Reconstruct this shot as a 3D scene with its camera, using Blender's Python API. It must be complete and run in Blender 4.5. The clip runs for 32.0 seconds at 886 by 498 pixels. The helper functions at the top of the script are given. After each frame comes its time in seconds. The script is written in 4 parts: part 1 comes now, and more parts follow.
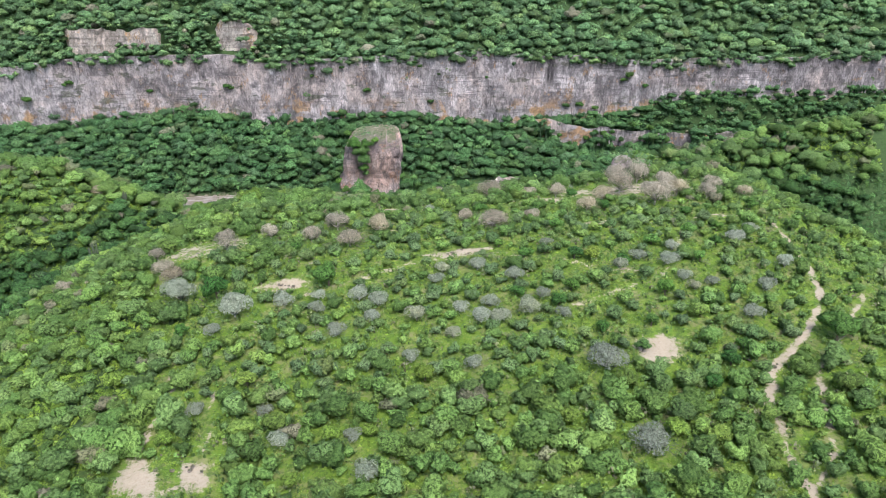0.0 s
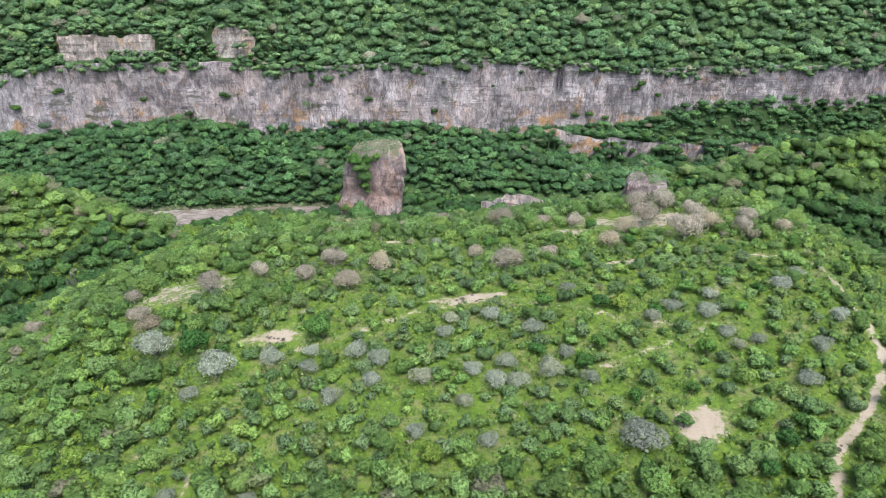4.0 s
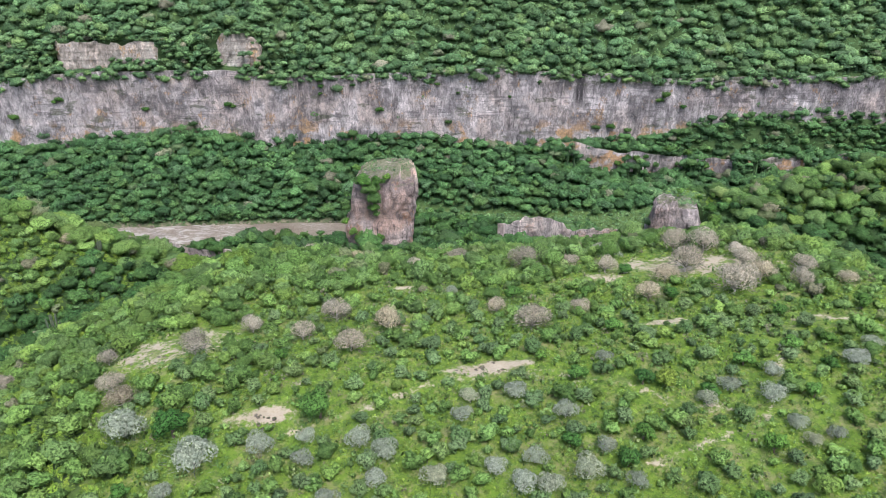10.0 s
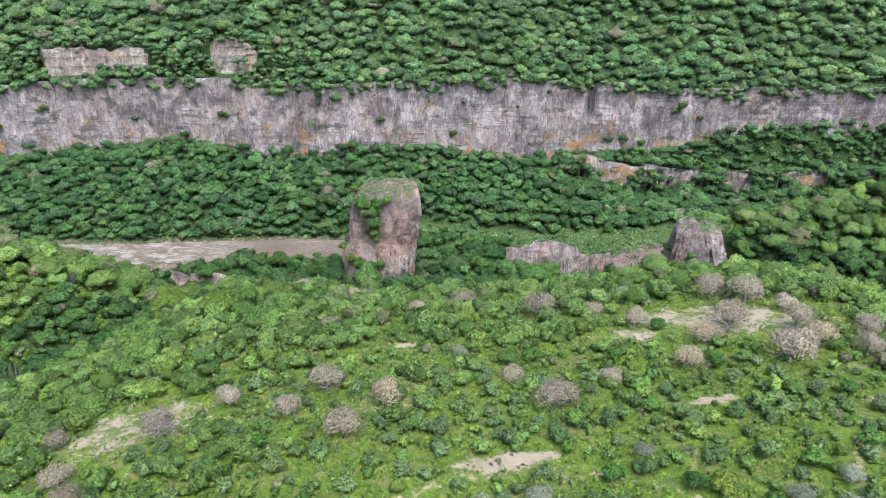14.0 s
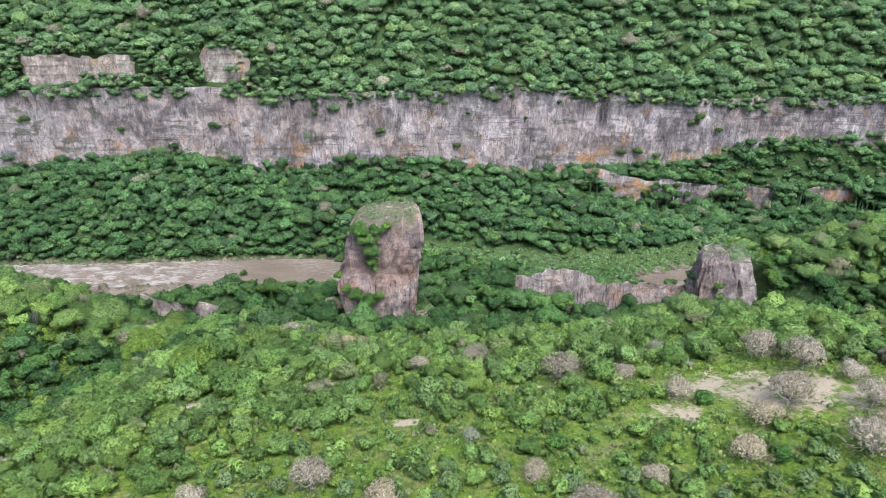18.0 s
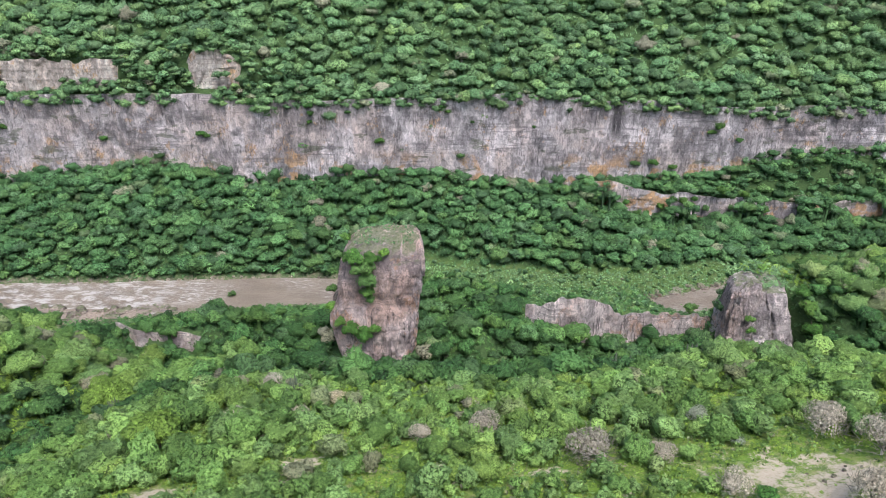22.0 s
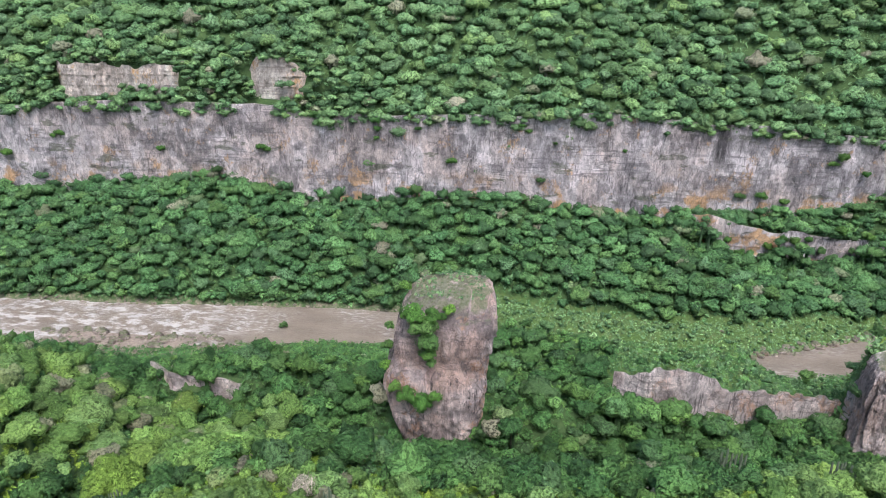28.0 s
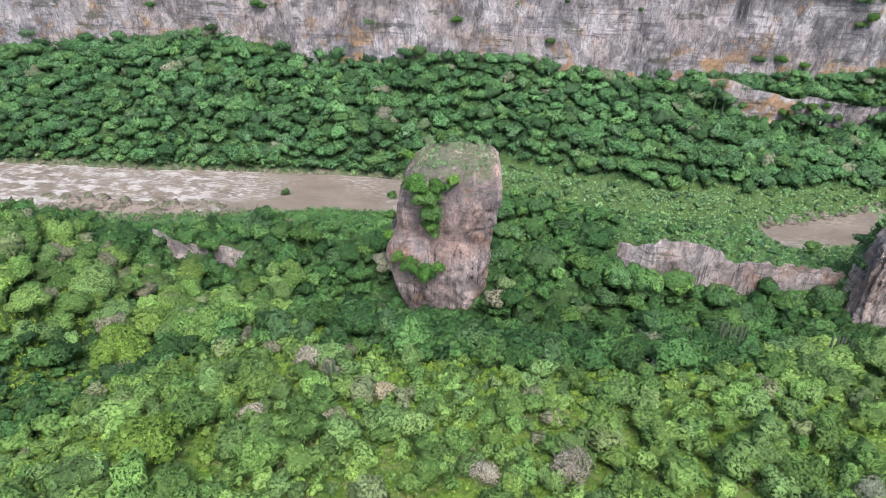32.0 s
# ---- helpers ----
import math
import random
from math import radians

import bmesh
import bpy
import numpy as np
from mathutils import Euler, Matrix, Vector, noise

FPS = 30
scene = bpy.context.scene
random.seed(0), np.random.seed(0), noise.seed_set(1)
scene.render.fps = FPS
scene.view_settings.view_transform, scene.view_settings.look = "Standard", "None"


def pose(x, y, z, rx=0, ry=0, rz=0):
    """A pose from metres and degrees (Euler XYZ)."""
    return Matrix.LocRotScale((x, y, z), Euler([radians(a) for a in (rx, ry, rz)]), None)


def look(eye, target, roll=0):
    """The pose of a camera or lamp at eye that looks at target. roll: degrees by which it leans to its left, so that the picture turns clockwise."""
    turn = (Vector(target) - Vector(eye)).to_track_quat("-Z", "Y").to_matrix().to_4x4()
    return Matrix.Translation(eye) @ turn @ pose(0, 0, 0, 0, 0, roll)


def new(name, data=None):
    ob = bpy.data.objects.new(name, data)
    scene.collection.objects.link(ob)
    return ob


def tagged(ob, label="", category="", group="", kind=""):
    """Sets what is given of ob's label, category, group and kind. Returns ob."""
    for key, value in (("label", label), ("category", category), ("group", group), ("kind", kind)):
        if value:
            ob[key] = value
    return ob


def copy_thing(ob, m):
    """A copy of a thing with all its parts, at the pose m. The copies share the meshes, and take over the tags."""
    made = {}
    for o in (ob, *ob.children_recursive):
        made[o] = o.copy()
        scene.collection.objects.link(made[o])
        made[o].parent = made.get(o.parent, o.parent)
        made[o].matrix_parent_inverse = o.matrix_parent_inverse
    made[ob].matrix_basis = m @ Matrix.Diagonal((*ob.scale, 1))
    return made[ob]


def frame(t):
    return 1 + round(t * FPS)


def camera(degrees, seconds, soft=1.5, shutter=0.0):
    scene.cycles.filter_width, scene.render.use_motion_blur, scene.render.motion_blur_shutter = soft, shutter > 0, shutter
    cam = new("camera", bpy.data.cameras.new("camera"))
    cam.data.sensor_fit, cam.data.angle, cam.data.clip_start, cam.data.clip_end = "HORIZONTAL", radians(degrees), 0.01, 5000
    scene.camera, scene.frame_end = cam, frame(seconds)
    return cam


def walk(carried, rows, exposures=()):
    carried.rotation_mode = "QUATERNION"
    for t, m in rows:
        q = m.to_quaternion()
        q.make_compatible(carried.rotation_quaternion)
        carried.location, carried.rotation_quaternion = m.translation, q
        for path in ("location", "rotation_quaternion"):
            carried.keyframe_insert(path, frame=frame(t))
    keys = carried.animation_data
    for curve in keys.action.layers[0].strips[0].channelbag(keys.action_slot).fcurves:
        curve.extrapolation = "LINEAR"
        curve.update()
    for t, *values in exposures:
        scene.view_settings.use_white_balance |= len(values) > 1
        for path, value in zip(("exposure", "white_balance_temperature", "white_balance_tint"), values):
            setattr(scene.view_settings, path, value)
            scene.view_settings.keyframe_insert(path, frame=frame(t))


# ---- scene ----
cam = camera(62.51, 32.0, 0.85)

# seconds, place in metres, yaw, pitch and roll in degrees
PATH = [
    (0, 0.00, 0.00, 121.20, -1.79, -24.81, -0.36),
    (0.5, -0.05, 2.81, 121.34, -1.84, -24.77, -0.22),
    (1, -0.10, 5.53, 121.47, -1.86, -24.77, -0.12),
    (1.5, -0.16, 8.06, 121.60, -1.86, -24.78, -0.07),
    (2, -0.22, 10.33, 121.73, -1.86, -24.78, -0.08),
    (2.5, -0.29, 12.27, 121.84, -1.85, -24.77, -0.12),
    (3, -0.36, 13.80, 121.92, -1.81, -24.76, -0.17),
    (3.5, -0.44, 14.84, 121.97, -1.73, -24.78, -0.21),
    (5.5, -0.79, 17.60, 122.10, -1.31, -24.81, -0.27),
    (6, -0.86, 18.47, 122.15, -1.26, -24.83, -0.26),
    (6.5, -0.89, 19.67, 122.24, -1.20, -24.81, -0.21),
    (7, -0.91, 21.14, 122.36, -1.13, -24.78, -0.15),
    (7.5, -0.91, 22.85, 122.49, -1.05, -24.79, -0.11),
    (8, -0.90, 24.75, 122.63, -0.97, -24.80, -0.10),
    (8.5, -0.89, 26.79, 122.77, -0.88, -24.80, -0.13),
    (9, -0.88, 28.94, 122.92, -0.78, -24.79, -0.18),
    (9.5, -0.88, 31.17, 123.06, -0.70, -24.80, -0.21),
    (10, -0.89, 33.44, 123.20, -0.64, -24.82, -0.22),
    (10.5, -0.93, 35.69, 123.33, -0.60, -24.81, -0.19),
    (11, -0.99, 37.96, 123.45, -0.58, -24.79, -0.15),
    (11.5, -1.07, 40.26, 123.56, -0.55, -24.78, -0.12),
    (12, -1.16, 42.58, 123.67, -0.53, -24.80, -0.10),
    (12.5, -1.26, 44.93, 123.76, -0.50, -24.84, -0.10),
    (13, -1.36, 47.27, 123.83, -0.46, -24.90, -0.09),
    (13.5, -1.47, 49.61, 123.87, -0.47, -24.90, -0.06),
    (14, -1.57, 51.96, 123.89, -0.49, -24.93, -0.01),
    (14.5, -1.67, 54.35, 123.90, -0.48, -24.97, 0.04),
    (16.5, -2.05, 64.08, 123.85, -0.43, -24.94, 0.04),
    (17, -2.12, 66.54, 123.82, -0.44, -24.94, 0.05),
    (17.5, -2.17, 68.99, 123.76, -0.40, -24.93, 0.05),
    (18, -2.21, 71.45, 123.68, -0.37, -24.93, 0.04),
    (18.5, -2.24, 73.91, 123.59, -0.34, -24.95, 0.03),
    (19, -2.26, 76.37, 123.47, -0.32, -24.99, 0.05),
    (19.5, -2.27, 78.82, 123.33, -0.31, -25.00, 0.10),
    (20, -2.29, 81.26, 123.17, -0.32, -24.98, 0.16),
    (20.5, -2.31, 83.68, 123.01, -0.31, -25.00, 0.19),
    (21, -2.35, 86.10, 122.84, -0.27, -25.00, 0.19),
    (21.5, -2.39, 88.52, 122.67, -0.25, -25.01, 0.16),
    (22, -2.45, 90.94, 122.50, -0.22, -25.01, 0.11),
    (22.5, -2.53, 93.35, 122.34, -0.19, -25.02, 0.07),
    (23, -2.63, 95.78, 122.18, -0.19, -25.05, 0.05),
    (23.5, -2.75, 98.25, 122.04, -0.20, -25.05, 0.05),
    (24, -2.90, 100.73, 121.91, -0.22, -25.05, 0.06),
    (24.5, -3.08, 103.21, 121.80, -0.27, -25.08, 0.07),
    (26.5, -3.93, 113.18, 121.43, 0.85, -25.08, 0.11),
    (27, -4.13, 115.59, 121.37, 2.99, -25.10, 0.17),
    (27.5, -4.31, 117.87, 121.34, 5.39, -25.07, 0.20),
    (28, -4.44, 119.92, 121.31, 5.71, -24.97, 0.21),
    (28.5, -4.52, 121.60, 121.26, 5.71, -24.68, 0.20),
    (29, -4.57, 122.89, 121.19, 5.77, -21.83, 0.18),
    (29.5, -4.59, 123.77, 121.13, 5.81, -21.01, 0.16),
    (30, -4.61, 124.23, 121.07, 5.87, -23.11, 0.15),
    (30.5, -4.64, 124.38, 121.02, 5.94, -26.47, 0.17),
    (31, -4.67, 124.29, 120.96, 6.00, -30.07, 0.20),
    (31.5, -4.69, 124.04, 120.91, 6.01, -33.75, 0.26),
    (32, -4.72, 123.69, 120.86, 6.04, -35.71, 0.34),
]


def aim(x, y, z, yaw, pitch, roll):
    turn = Matrix.Rotation(radians(yaw), 4, "Z") @ Matrix.Rotation(radians(90 + pitch), 4, "X") @ Matrix.Rotation(radians(roll), 4, "Z")
    return Matrix.Translation((x, y, z)) @ turn


EXPOSURE = 0.9
walk(cam, [(r[0], aim(*r[1:])) for r in PATH], [(0, EXPOSURE - 0.1, 6250, 10), (12, EXPOSURE - 0.08, 6250, 10), (20, EXPOSURE, 6250, 10), (28.2, EXPOSURE + 0.04, 6200, 10), (29.4, EXPOSURE + 0.22, 6200, 10), (30.8, EXPOSURE + 0.08, 6200, 10), (32, EXPOSURE + 0.08, 6250, 10)])

# ---- light ----
world = bpy.data.worlds.new("overcast_sky")
scene.world = world
world.use_nodes = True
sky = world.node_tree.nodes.new("ShaderNodeTexSky")
sky.sky_type, sky.sun_disc = "NISHITA", False
sky.sun_elevation, sky.sun_rotation = radians(60), radians(163)
sky.air_density, sky.dust_density, sky.ozone_density = 1.0, 4.0, 1.0
back = world.node_tree.nodes["Background"]
world.node_tree.links.new(sky.outputs[0], back.inputs[0])
back.inputs[1].default_value = 0.15
sun = new("sun", bpy.data.lights.new("sun", "SUN"))
sun.data.energy, sun.data.angle, sun.data.color = 1.9, radians(24), (1.0, 0.965, 0.985)
sun.matrix_world = look((0, 0, 0), (-0.15, 0.48, -0.865))


# ---- materials ----
class Nodes:
    """A small builder for node materials."""

    def __init__(self, name, rough=0.8):
        self.mat = bpy.data.materials.new(name)
        self.mat.use_nodes = True
        self.tree = self.mat.node_tree
        self.bsdf = self.tree.nodes["Principled BSDF"]
        self.bsdf.inputs["Roughness"].default_value = rough
        self.bsdf.inputs["Specular IOR Level"].default_value = 0.25
        self.where = self.tree.nodes.new("ShaderNodeNewGeometry")

    def put(self, a, b):
        self.tree.links.new(a, b)

    def node(self, kind):
        return self.tree.nodes.new(kind)

    def place(self, sx=1, sy=1, sz=1):
        m = self.node("ShaderNodeMapping")
        m.inputs["Scale"].default_value = (sx, sy, sz)
        self.put(self.where.outputs["Position"], m.inputs[0])
        return m.outputs[0]

    def noise(self, scale, detail=4, rough=0.6, stretch=(1, 1, 1), lo=0.3, hi=0.7):
        n = self.node("ShaderNodeTexNoise")
        n.inputs["Scale"].default_value, n.inputs["Detail"].default_value, n.inputs["Roughness"].default_value = scale, detail, rough
        self.put(self.place(*stretch), n.inputs["Vector"])
        return self.ramp(n.outputs[0], lo, hi)

    def ramp(self, value, lo, hi, a=0.0, b=1.0):
        r = self.node("ShaderNodeMapRange")
        for key, v in (("From Min", lo), ("From Max", hi), ("To Min", a), ("To Max", b)):
            r.inputs[key].default_value = v
        self.put(value, r.inputs[0])
        return r.outputs[0]

    def sums(self, a, b, how="MULTIPLY"):
        m = self.node("ShaderNodeMath")
        m.operation = how
        for n, v in enumerate((a, b)):
            if isinstance(v, (int, float)):
                m.inputs[n].default_value = v
            else:
                self.put(v, m.inputs[n])
        return m.outputs[0]

    def mix(self, factor, a, b, how="MIX"):
        m = self.node("ShaderNodeMix")
        m.data_type, m.blend_type = "RGBA", how
        if isinstance(factor, (int, float)):
            m.inputs[0].default_value = factor
        else:
            self.put(factor, m.inputs[0])
        for n, v in ((6, a), (7, b)):
            if isinstance(v, tuple):
                m.inputs[n].default_value = (*v, 1)
            else:
                self.put(v, m.inputs[n])
        return m.outputs[2]

    def value(self, name):
        a = self.node("ShaderNodeAttribute")
        a.attribute_name = name
        return a.outputs["Fac"]

    def bump(self, height, strength=0.5, distance=0.3):
        b = self.node("ShaderNodeBump")
        b.inputs["Strength"].default_value, b.inputs["Distance"].default_value = strength, distance
        self.put(height, b.inputs["Height"])
        self.put(b.outputs[0], self.bsdf.inputs["Normal"])

    def done(self, colour):
        self.put(colour, self.bsdf.inputs["Base Color"])
        return self.mat


def leaf_material(name, dark, mid, light, per_object=False, grain=3.2, grey=0.2, speck=0.55):
    """Foliage: a tone for each plant, clumps of leaves, and single leaves as grain."""
    m = Nodes(name, 0.6)
    m.bsdf.inputs["Specular IOR Level"].default_value = 0.2
    if per_object:
        tone = m.node("ShaderNodeObjectInfo").outputs["Random"]
    else:
        tone = m.value("tint")
    spray = m.where.outputs["Random Per Island"]
    c = m.mix(m.ramp(tone, 0.0, 0.45), dark, mid)
    c = m.mix(m.ramp(tone, 0.45, 1.0), c, light)
    kind = m.sums(m.sums(tone, 37.7), 0.0, "FRACT")
    c = m.mix(m.ramp(kind, 0.8, 1.0, 0, 0.6), c, tuple(v * k for v, k in zip(light, (1.1, 1.0, 0.7))))
    c = m.mix(m.ramp(kind, grey - 0.1, grey, 0.55, 0), c, tuple(0.7 * v + k for v, k in zip(mid, (0.06, 0.065, 0.06))))
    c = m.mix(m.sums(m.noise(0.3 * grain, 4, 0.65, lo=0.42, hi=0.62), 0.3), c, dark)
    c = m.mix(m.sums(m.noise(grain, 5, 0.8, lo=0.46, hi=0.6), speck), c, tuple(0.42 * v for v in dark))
    c = m.mix(m.sums(m.noise(1.4 * grain, 5, 0.8, lo=0.51, hi=0.62), 0.45), c, tuple(1.1 * v for v in light))
    if not per_object:
        c = m.mix(m.ramp(tone, 1.2, 1.6, 0, 0.8), c, (0.25, 0.22, 0.17))
    m.bump(m.noise(0.9 * grain, 5, 0.8, lo=0.25, hi=0.75), 0.5, 0.35)
    round_way = m.node("ShaderNodeAttribute")
    round_way.attribute_name = "out"
    turned = m.node("ShaderNodeVectorTransform")
    turned.vector_type, turned.convert_from, turned.convert_to = "NORMAL", "OBJECT", "WORLD"
    m.put(round_way.outputs["Vector"], turned.inputs[0])
    lean_way = m.node("ShaderNodeVectorMath")
    lean_way.operation = "MULTIPLY_ADD"
    lean_way.inputs[1].default_value = (1.0, 1.0, 1.0)
    m.put(turned.outputs[0], lean_way.inputs[0])
    m.put(m.where.outputs["Normal"], lean_way.inputs[2])
    unit = m.node("ShaderNodeVectorMath")
    unit.operation = "NORMALIZE"
    m.put(lean_way.outputs[0], unit.inputs[0])
    m.put(unit.outputs[0], m.tree.nodes["Bump"].inputs["Normal"])
    c = m.mix(1.0, c, m.ramp(m.sums(m.sums(tone, 91.3), 0.0, "FRACT"), 0, 1, 0.78, 1.22), "MULTIPLY")
    c = m.mix(1.0, c, m.ramp(m.sums(m.sums(spray, 17.3), 0.0, "FRACT"), 0, 1, 0.65, 1.35), "MULTIPLY")
    # all that isn't loose (inner skin, trunks, twigs) is darkened to imitate inner shade
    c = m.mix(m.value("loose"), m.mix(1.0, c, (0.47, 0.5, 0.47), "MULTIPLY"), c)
    through_leaf = m.node("ShaderNodeBsdfTranslucent")
    m.put(c, through_leaf.inputs[0])
    both = m.node("ShaderNodeMixShader")
    both.inputs[0].default_value = 0.18
    m.put(m.bsdf.outputs[0], both.inputs[1])
    m.put(through_leaf.outputs[0], both.inputs[2])
    gap = m.node("ShaderNodeBsdfTransparent")
    holes = m.sums(m.noise(0.8 * grain, 5, 0.75, lo=0.505, hi=0.53), m.value("loose"))
    leafage = m.node("ShaderNodeMixShader")
    m.put(holes, leafage.inputs[0])
    m.put(both.outputs[0], leafage.inputs[1])
    m.put(gap.outputs[0], leafage.inputs[2])
    m.put(leafage.outputs[0], m.tree.nodes["Material Output"].inputs[0])
    return m.done(c)


# blue is raised in the far and upper leaves to stand in for haze
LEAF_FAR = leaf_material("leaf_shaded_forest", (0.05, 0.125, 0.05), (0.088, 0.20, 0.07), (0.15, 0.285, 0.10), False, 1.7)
# ravine leaf tones are lowered to hold the shade of the deep valley
LEAF_RAVINE_SHADE = leaf_material("leaf_ravine_shade", (0.035, 0.095, 0.03), (0.072, 0.172, 0.048), (0.15, 0.285, 0.08), False, 2.4)
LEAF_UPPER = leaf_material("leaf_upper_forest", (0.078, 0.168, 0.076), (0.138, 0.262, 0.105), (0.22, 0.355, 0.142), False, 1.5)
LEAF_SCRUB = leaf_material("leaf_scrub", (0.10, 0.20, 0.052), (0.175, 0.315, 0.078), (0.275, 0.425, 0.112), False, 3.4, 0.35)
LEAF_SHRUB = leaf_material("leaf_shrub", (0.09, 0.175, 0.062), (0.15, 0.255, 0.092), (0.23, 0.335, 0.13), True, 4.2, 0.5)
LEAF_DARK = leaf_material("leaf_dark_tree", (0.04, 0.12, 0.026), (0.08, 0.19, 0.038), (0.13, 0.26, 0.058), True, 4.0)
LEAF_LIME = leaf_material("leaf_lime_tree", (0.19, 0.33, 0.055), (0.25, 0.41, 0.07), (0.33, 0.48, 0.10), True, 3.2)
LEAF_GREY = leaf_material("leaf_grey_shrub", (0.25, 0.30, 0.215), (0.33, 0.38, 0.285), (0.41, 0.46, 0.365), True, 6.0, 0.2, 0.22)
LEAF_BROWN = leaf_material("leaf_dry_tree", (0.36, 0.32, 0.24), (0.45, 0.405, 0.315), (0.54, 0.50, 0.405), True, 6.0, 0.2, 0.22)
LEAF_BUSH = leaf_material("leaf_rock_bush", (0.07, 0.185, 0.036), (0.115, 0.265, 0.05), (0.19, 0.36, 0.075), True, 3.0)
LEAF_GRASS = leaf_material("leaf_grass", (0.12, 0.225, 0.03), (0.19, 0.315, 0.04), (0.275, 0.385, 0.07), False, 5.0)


def bark_material(name, a, b):
    m = Nodes(name, 0.9)
    c = m.mix(m.noise(3, 5, 0.7, (1, 1, 0.3)), a, b)
    m.bump(m.noise(8, 4, 0.7, (1, 1, 0.2)), 0.6, 0.03)
    return m.done(c)


BARK = bark_material("bark", (0.10, 0.075, 0.055), (0.2, 0.165, 0.13))
TWIG = bark_material("dry_twig", (0.42, 0.385, 0.34), (0.58, 0.54, 0.485))
CACTUS = bark_material("cactus_skin", (0.055, 0.085, 0.05), (0.12, 0.14, 0.095))


def rock_material(name, pale, warm, dark, rust, streak=1.0, beds=False):
    """Weathered rock: pale and warm stone, grey patches, hanging stains, beds, cracks and rust."""
    m = Nodes(name, 0.92)
    black = tuple(0.5 * v for v in dark)
    bright = tuple(min(0.78, 1.3 * v) for v in pale)
    xyz = m.node("ShaderNodeSeparateXYZ")
    m.put(m.where.outputs["Position"], xyz.inputs[0])
    c = m.mix(m.noise(0.045, 8, 0.65, lo=0.42, hi=0.58), pale, warm)
    c = m.mix(m.sums(m.noise(0.09, 8, 0.56, (1, 1, 0.6), 0.52, 0.57), 0.75), c, bright)
    run = m.sums(m.noise(0.9, 7, 0.65, (1, 1, 0.16), 0.53, 0.6), m.noise(0.07, 5, 0.6, (1, 1, 0.5), 0.5, 0.58))
    c = m.mix(m.sums(run, 0.5), c, bright)
    weather = m.noise(0.055, 10, 0.58, (0.8, 0.8, 1.4), 0.5, 0.55)
    if beds:
        band = m.sums(m.ramp(xyz.outputs[2], 44, 50), m.ramp(xyz.outputs[0], -70, 20, 0.25, 1))
        weather = m.sums(weather, m.sums(band, m.noise(0.13, 10, 0.6, (0.6, 0.6, 1.6), 0.46, 0.54)), "MAXIMUM")
    c = m.mix(m.sums(m.sums(weather, m.noise(0.5, 8, 0.66, (1, 1, 0.4), 0.34, 0.54)), 0.66), c, dark)
    c = m.mix(m.sums(m.noise(0.24, 10, 0.6, (1, 1, 0.7), 0.54, 0.59), 0.5), c, dark)
    stain = m.sums(m.noise(0.7, 8, 0.66, (1, 1, 0.14), 0.48, 0.6), m.noise(0.08, 5, 0.55, lo=0.45, hi=0.55))
    c = m.mix(m.sums(stain, 0.35 * streak), c, dark)
    drip = m.sums(m.noise(1.5, 6, 0.6, (1, 1, 0.1), 0.55, 0.62), m.noise(0.11, 6, 0.65, (1, 1, 0.5), 0.48, 0.54))
    c = m.mix(m.sums(drip, 0.6 * streak), c, black)
    bed = m.sums(m.noise(0.55, 7, 0.66, (0.12, 0.12, 2.2), 0.53, 0.58), m.noise(0.06, 3, 0.5, lo=0.46, hi=0.56))
    c = m.mix(m.sums(bed, 0.55), c, dark)
    spots = m.sums(m.noise(0.1, 7, 0.72, lo=0.57, hi=0.62), m.noise(1.1, 7, 0.7, (1, 1, 0.4), 0.42, 0.55))
    c = m.mix(m.sums(spots, 0.8), c, rust)
    if beds:
        low = m.sums(m.ramp(xyz.outputs[2], 36, 29), m.noise(0.12, 9, 0.6, lo=0.54, hi=0.6))
        c = m.mix(m.sums(low, 0.85), c, rust)
        wet = m.sums(m.ramp(m.sums(m.sums(xyz.outputs[0], -66.5, "ADD"), 0.0, "ABSOLUTE"), 1.4, 3.4, 1, 0), m.ramp(xyz.outputs[2], 38, 45))
        c = m.mix(m.sums(wet, m.noise(0.7, 8, 0.6, (1, 1, 0.2), 0.33, 0.45)), c, black)
        plants = m.noise(0.1, 9, 0.62, (0.6, 0.6, 1.5), 0.6, 0.63)
        c = m.mix(m.sums(plants, 0.7), c, (0.10, 0.115, 0.07))
    for size, squeeze, deep, line in ((0.2, 0.45, 0.5, 0.035), (0.7, 0.4, 0.4, 0.05)):
        bend = m.node("ShaderNodeTexNoise")
        bend.inputs["Scale"].default_value, bend.inputs["Detail"].default_value = 0.6 * size, 6
        m.put(m.place(), bend.inputs["Vector"])
        shift = m.node("ShaderNodeVectorMath")
        shift.operation = "MULTIPLY_ADD"
        shift.inputs[1].default_value = (1.8 / size,) * 3
        m.put(bend.outputs[1], shift.inputs[0])
        m.put(m.place(1, 1, squeeze), shift.inputs[2])
        cell = m.node("ShaderNodeTexVoronoi")
        cell.feature = "DISTANCE_TO_EDGE"
        cell.inputs["Scale"].default_value = size
        m.put(shift.outputs[0], cell.inputs["Vector"])
        joint = m.sums(m.ramp(cell.outputs["Distance"], line, 0.4 * line), m.noise(0.5 * size, 5, 0.7, lo=0.48, hi=0.55))
        c = m.mix(m.sums(joint, deep), c, black)
        stone = m.node("ShaderNodeTexVoronoi")
        stone.inputs["Scale"].default_value = 1.6 * size
        m.put(shift.outputs[0], stone.inputs["Vector"])
        tone = m.node("ShaderNodeSeparateColor")
        m.put(stone.outputs["Color"], tone.inputs[0])
        c = m.mix(1.0, c, m.ramp(tone.outputs[0], 0, 1, 0.8, 1.25), "MULTIPLY")
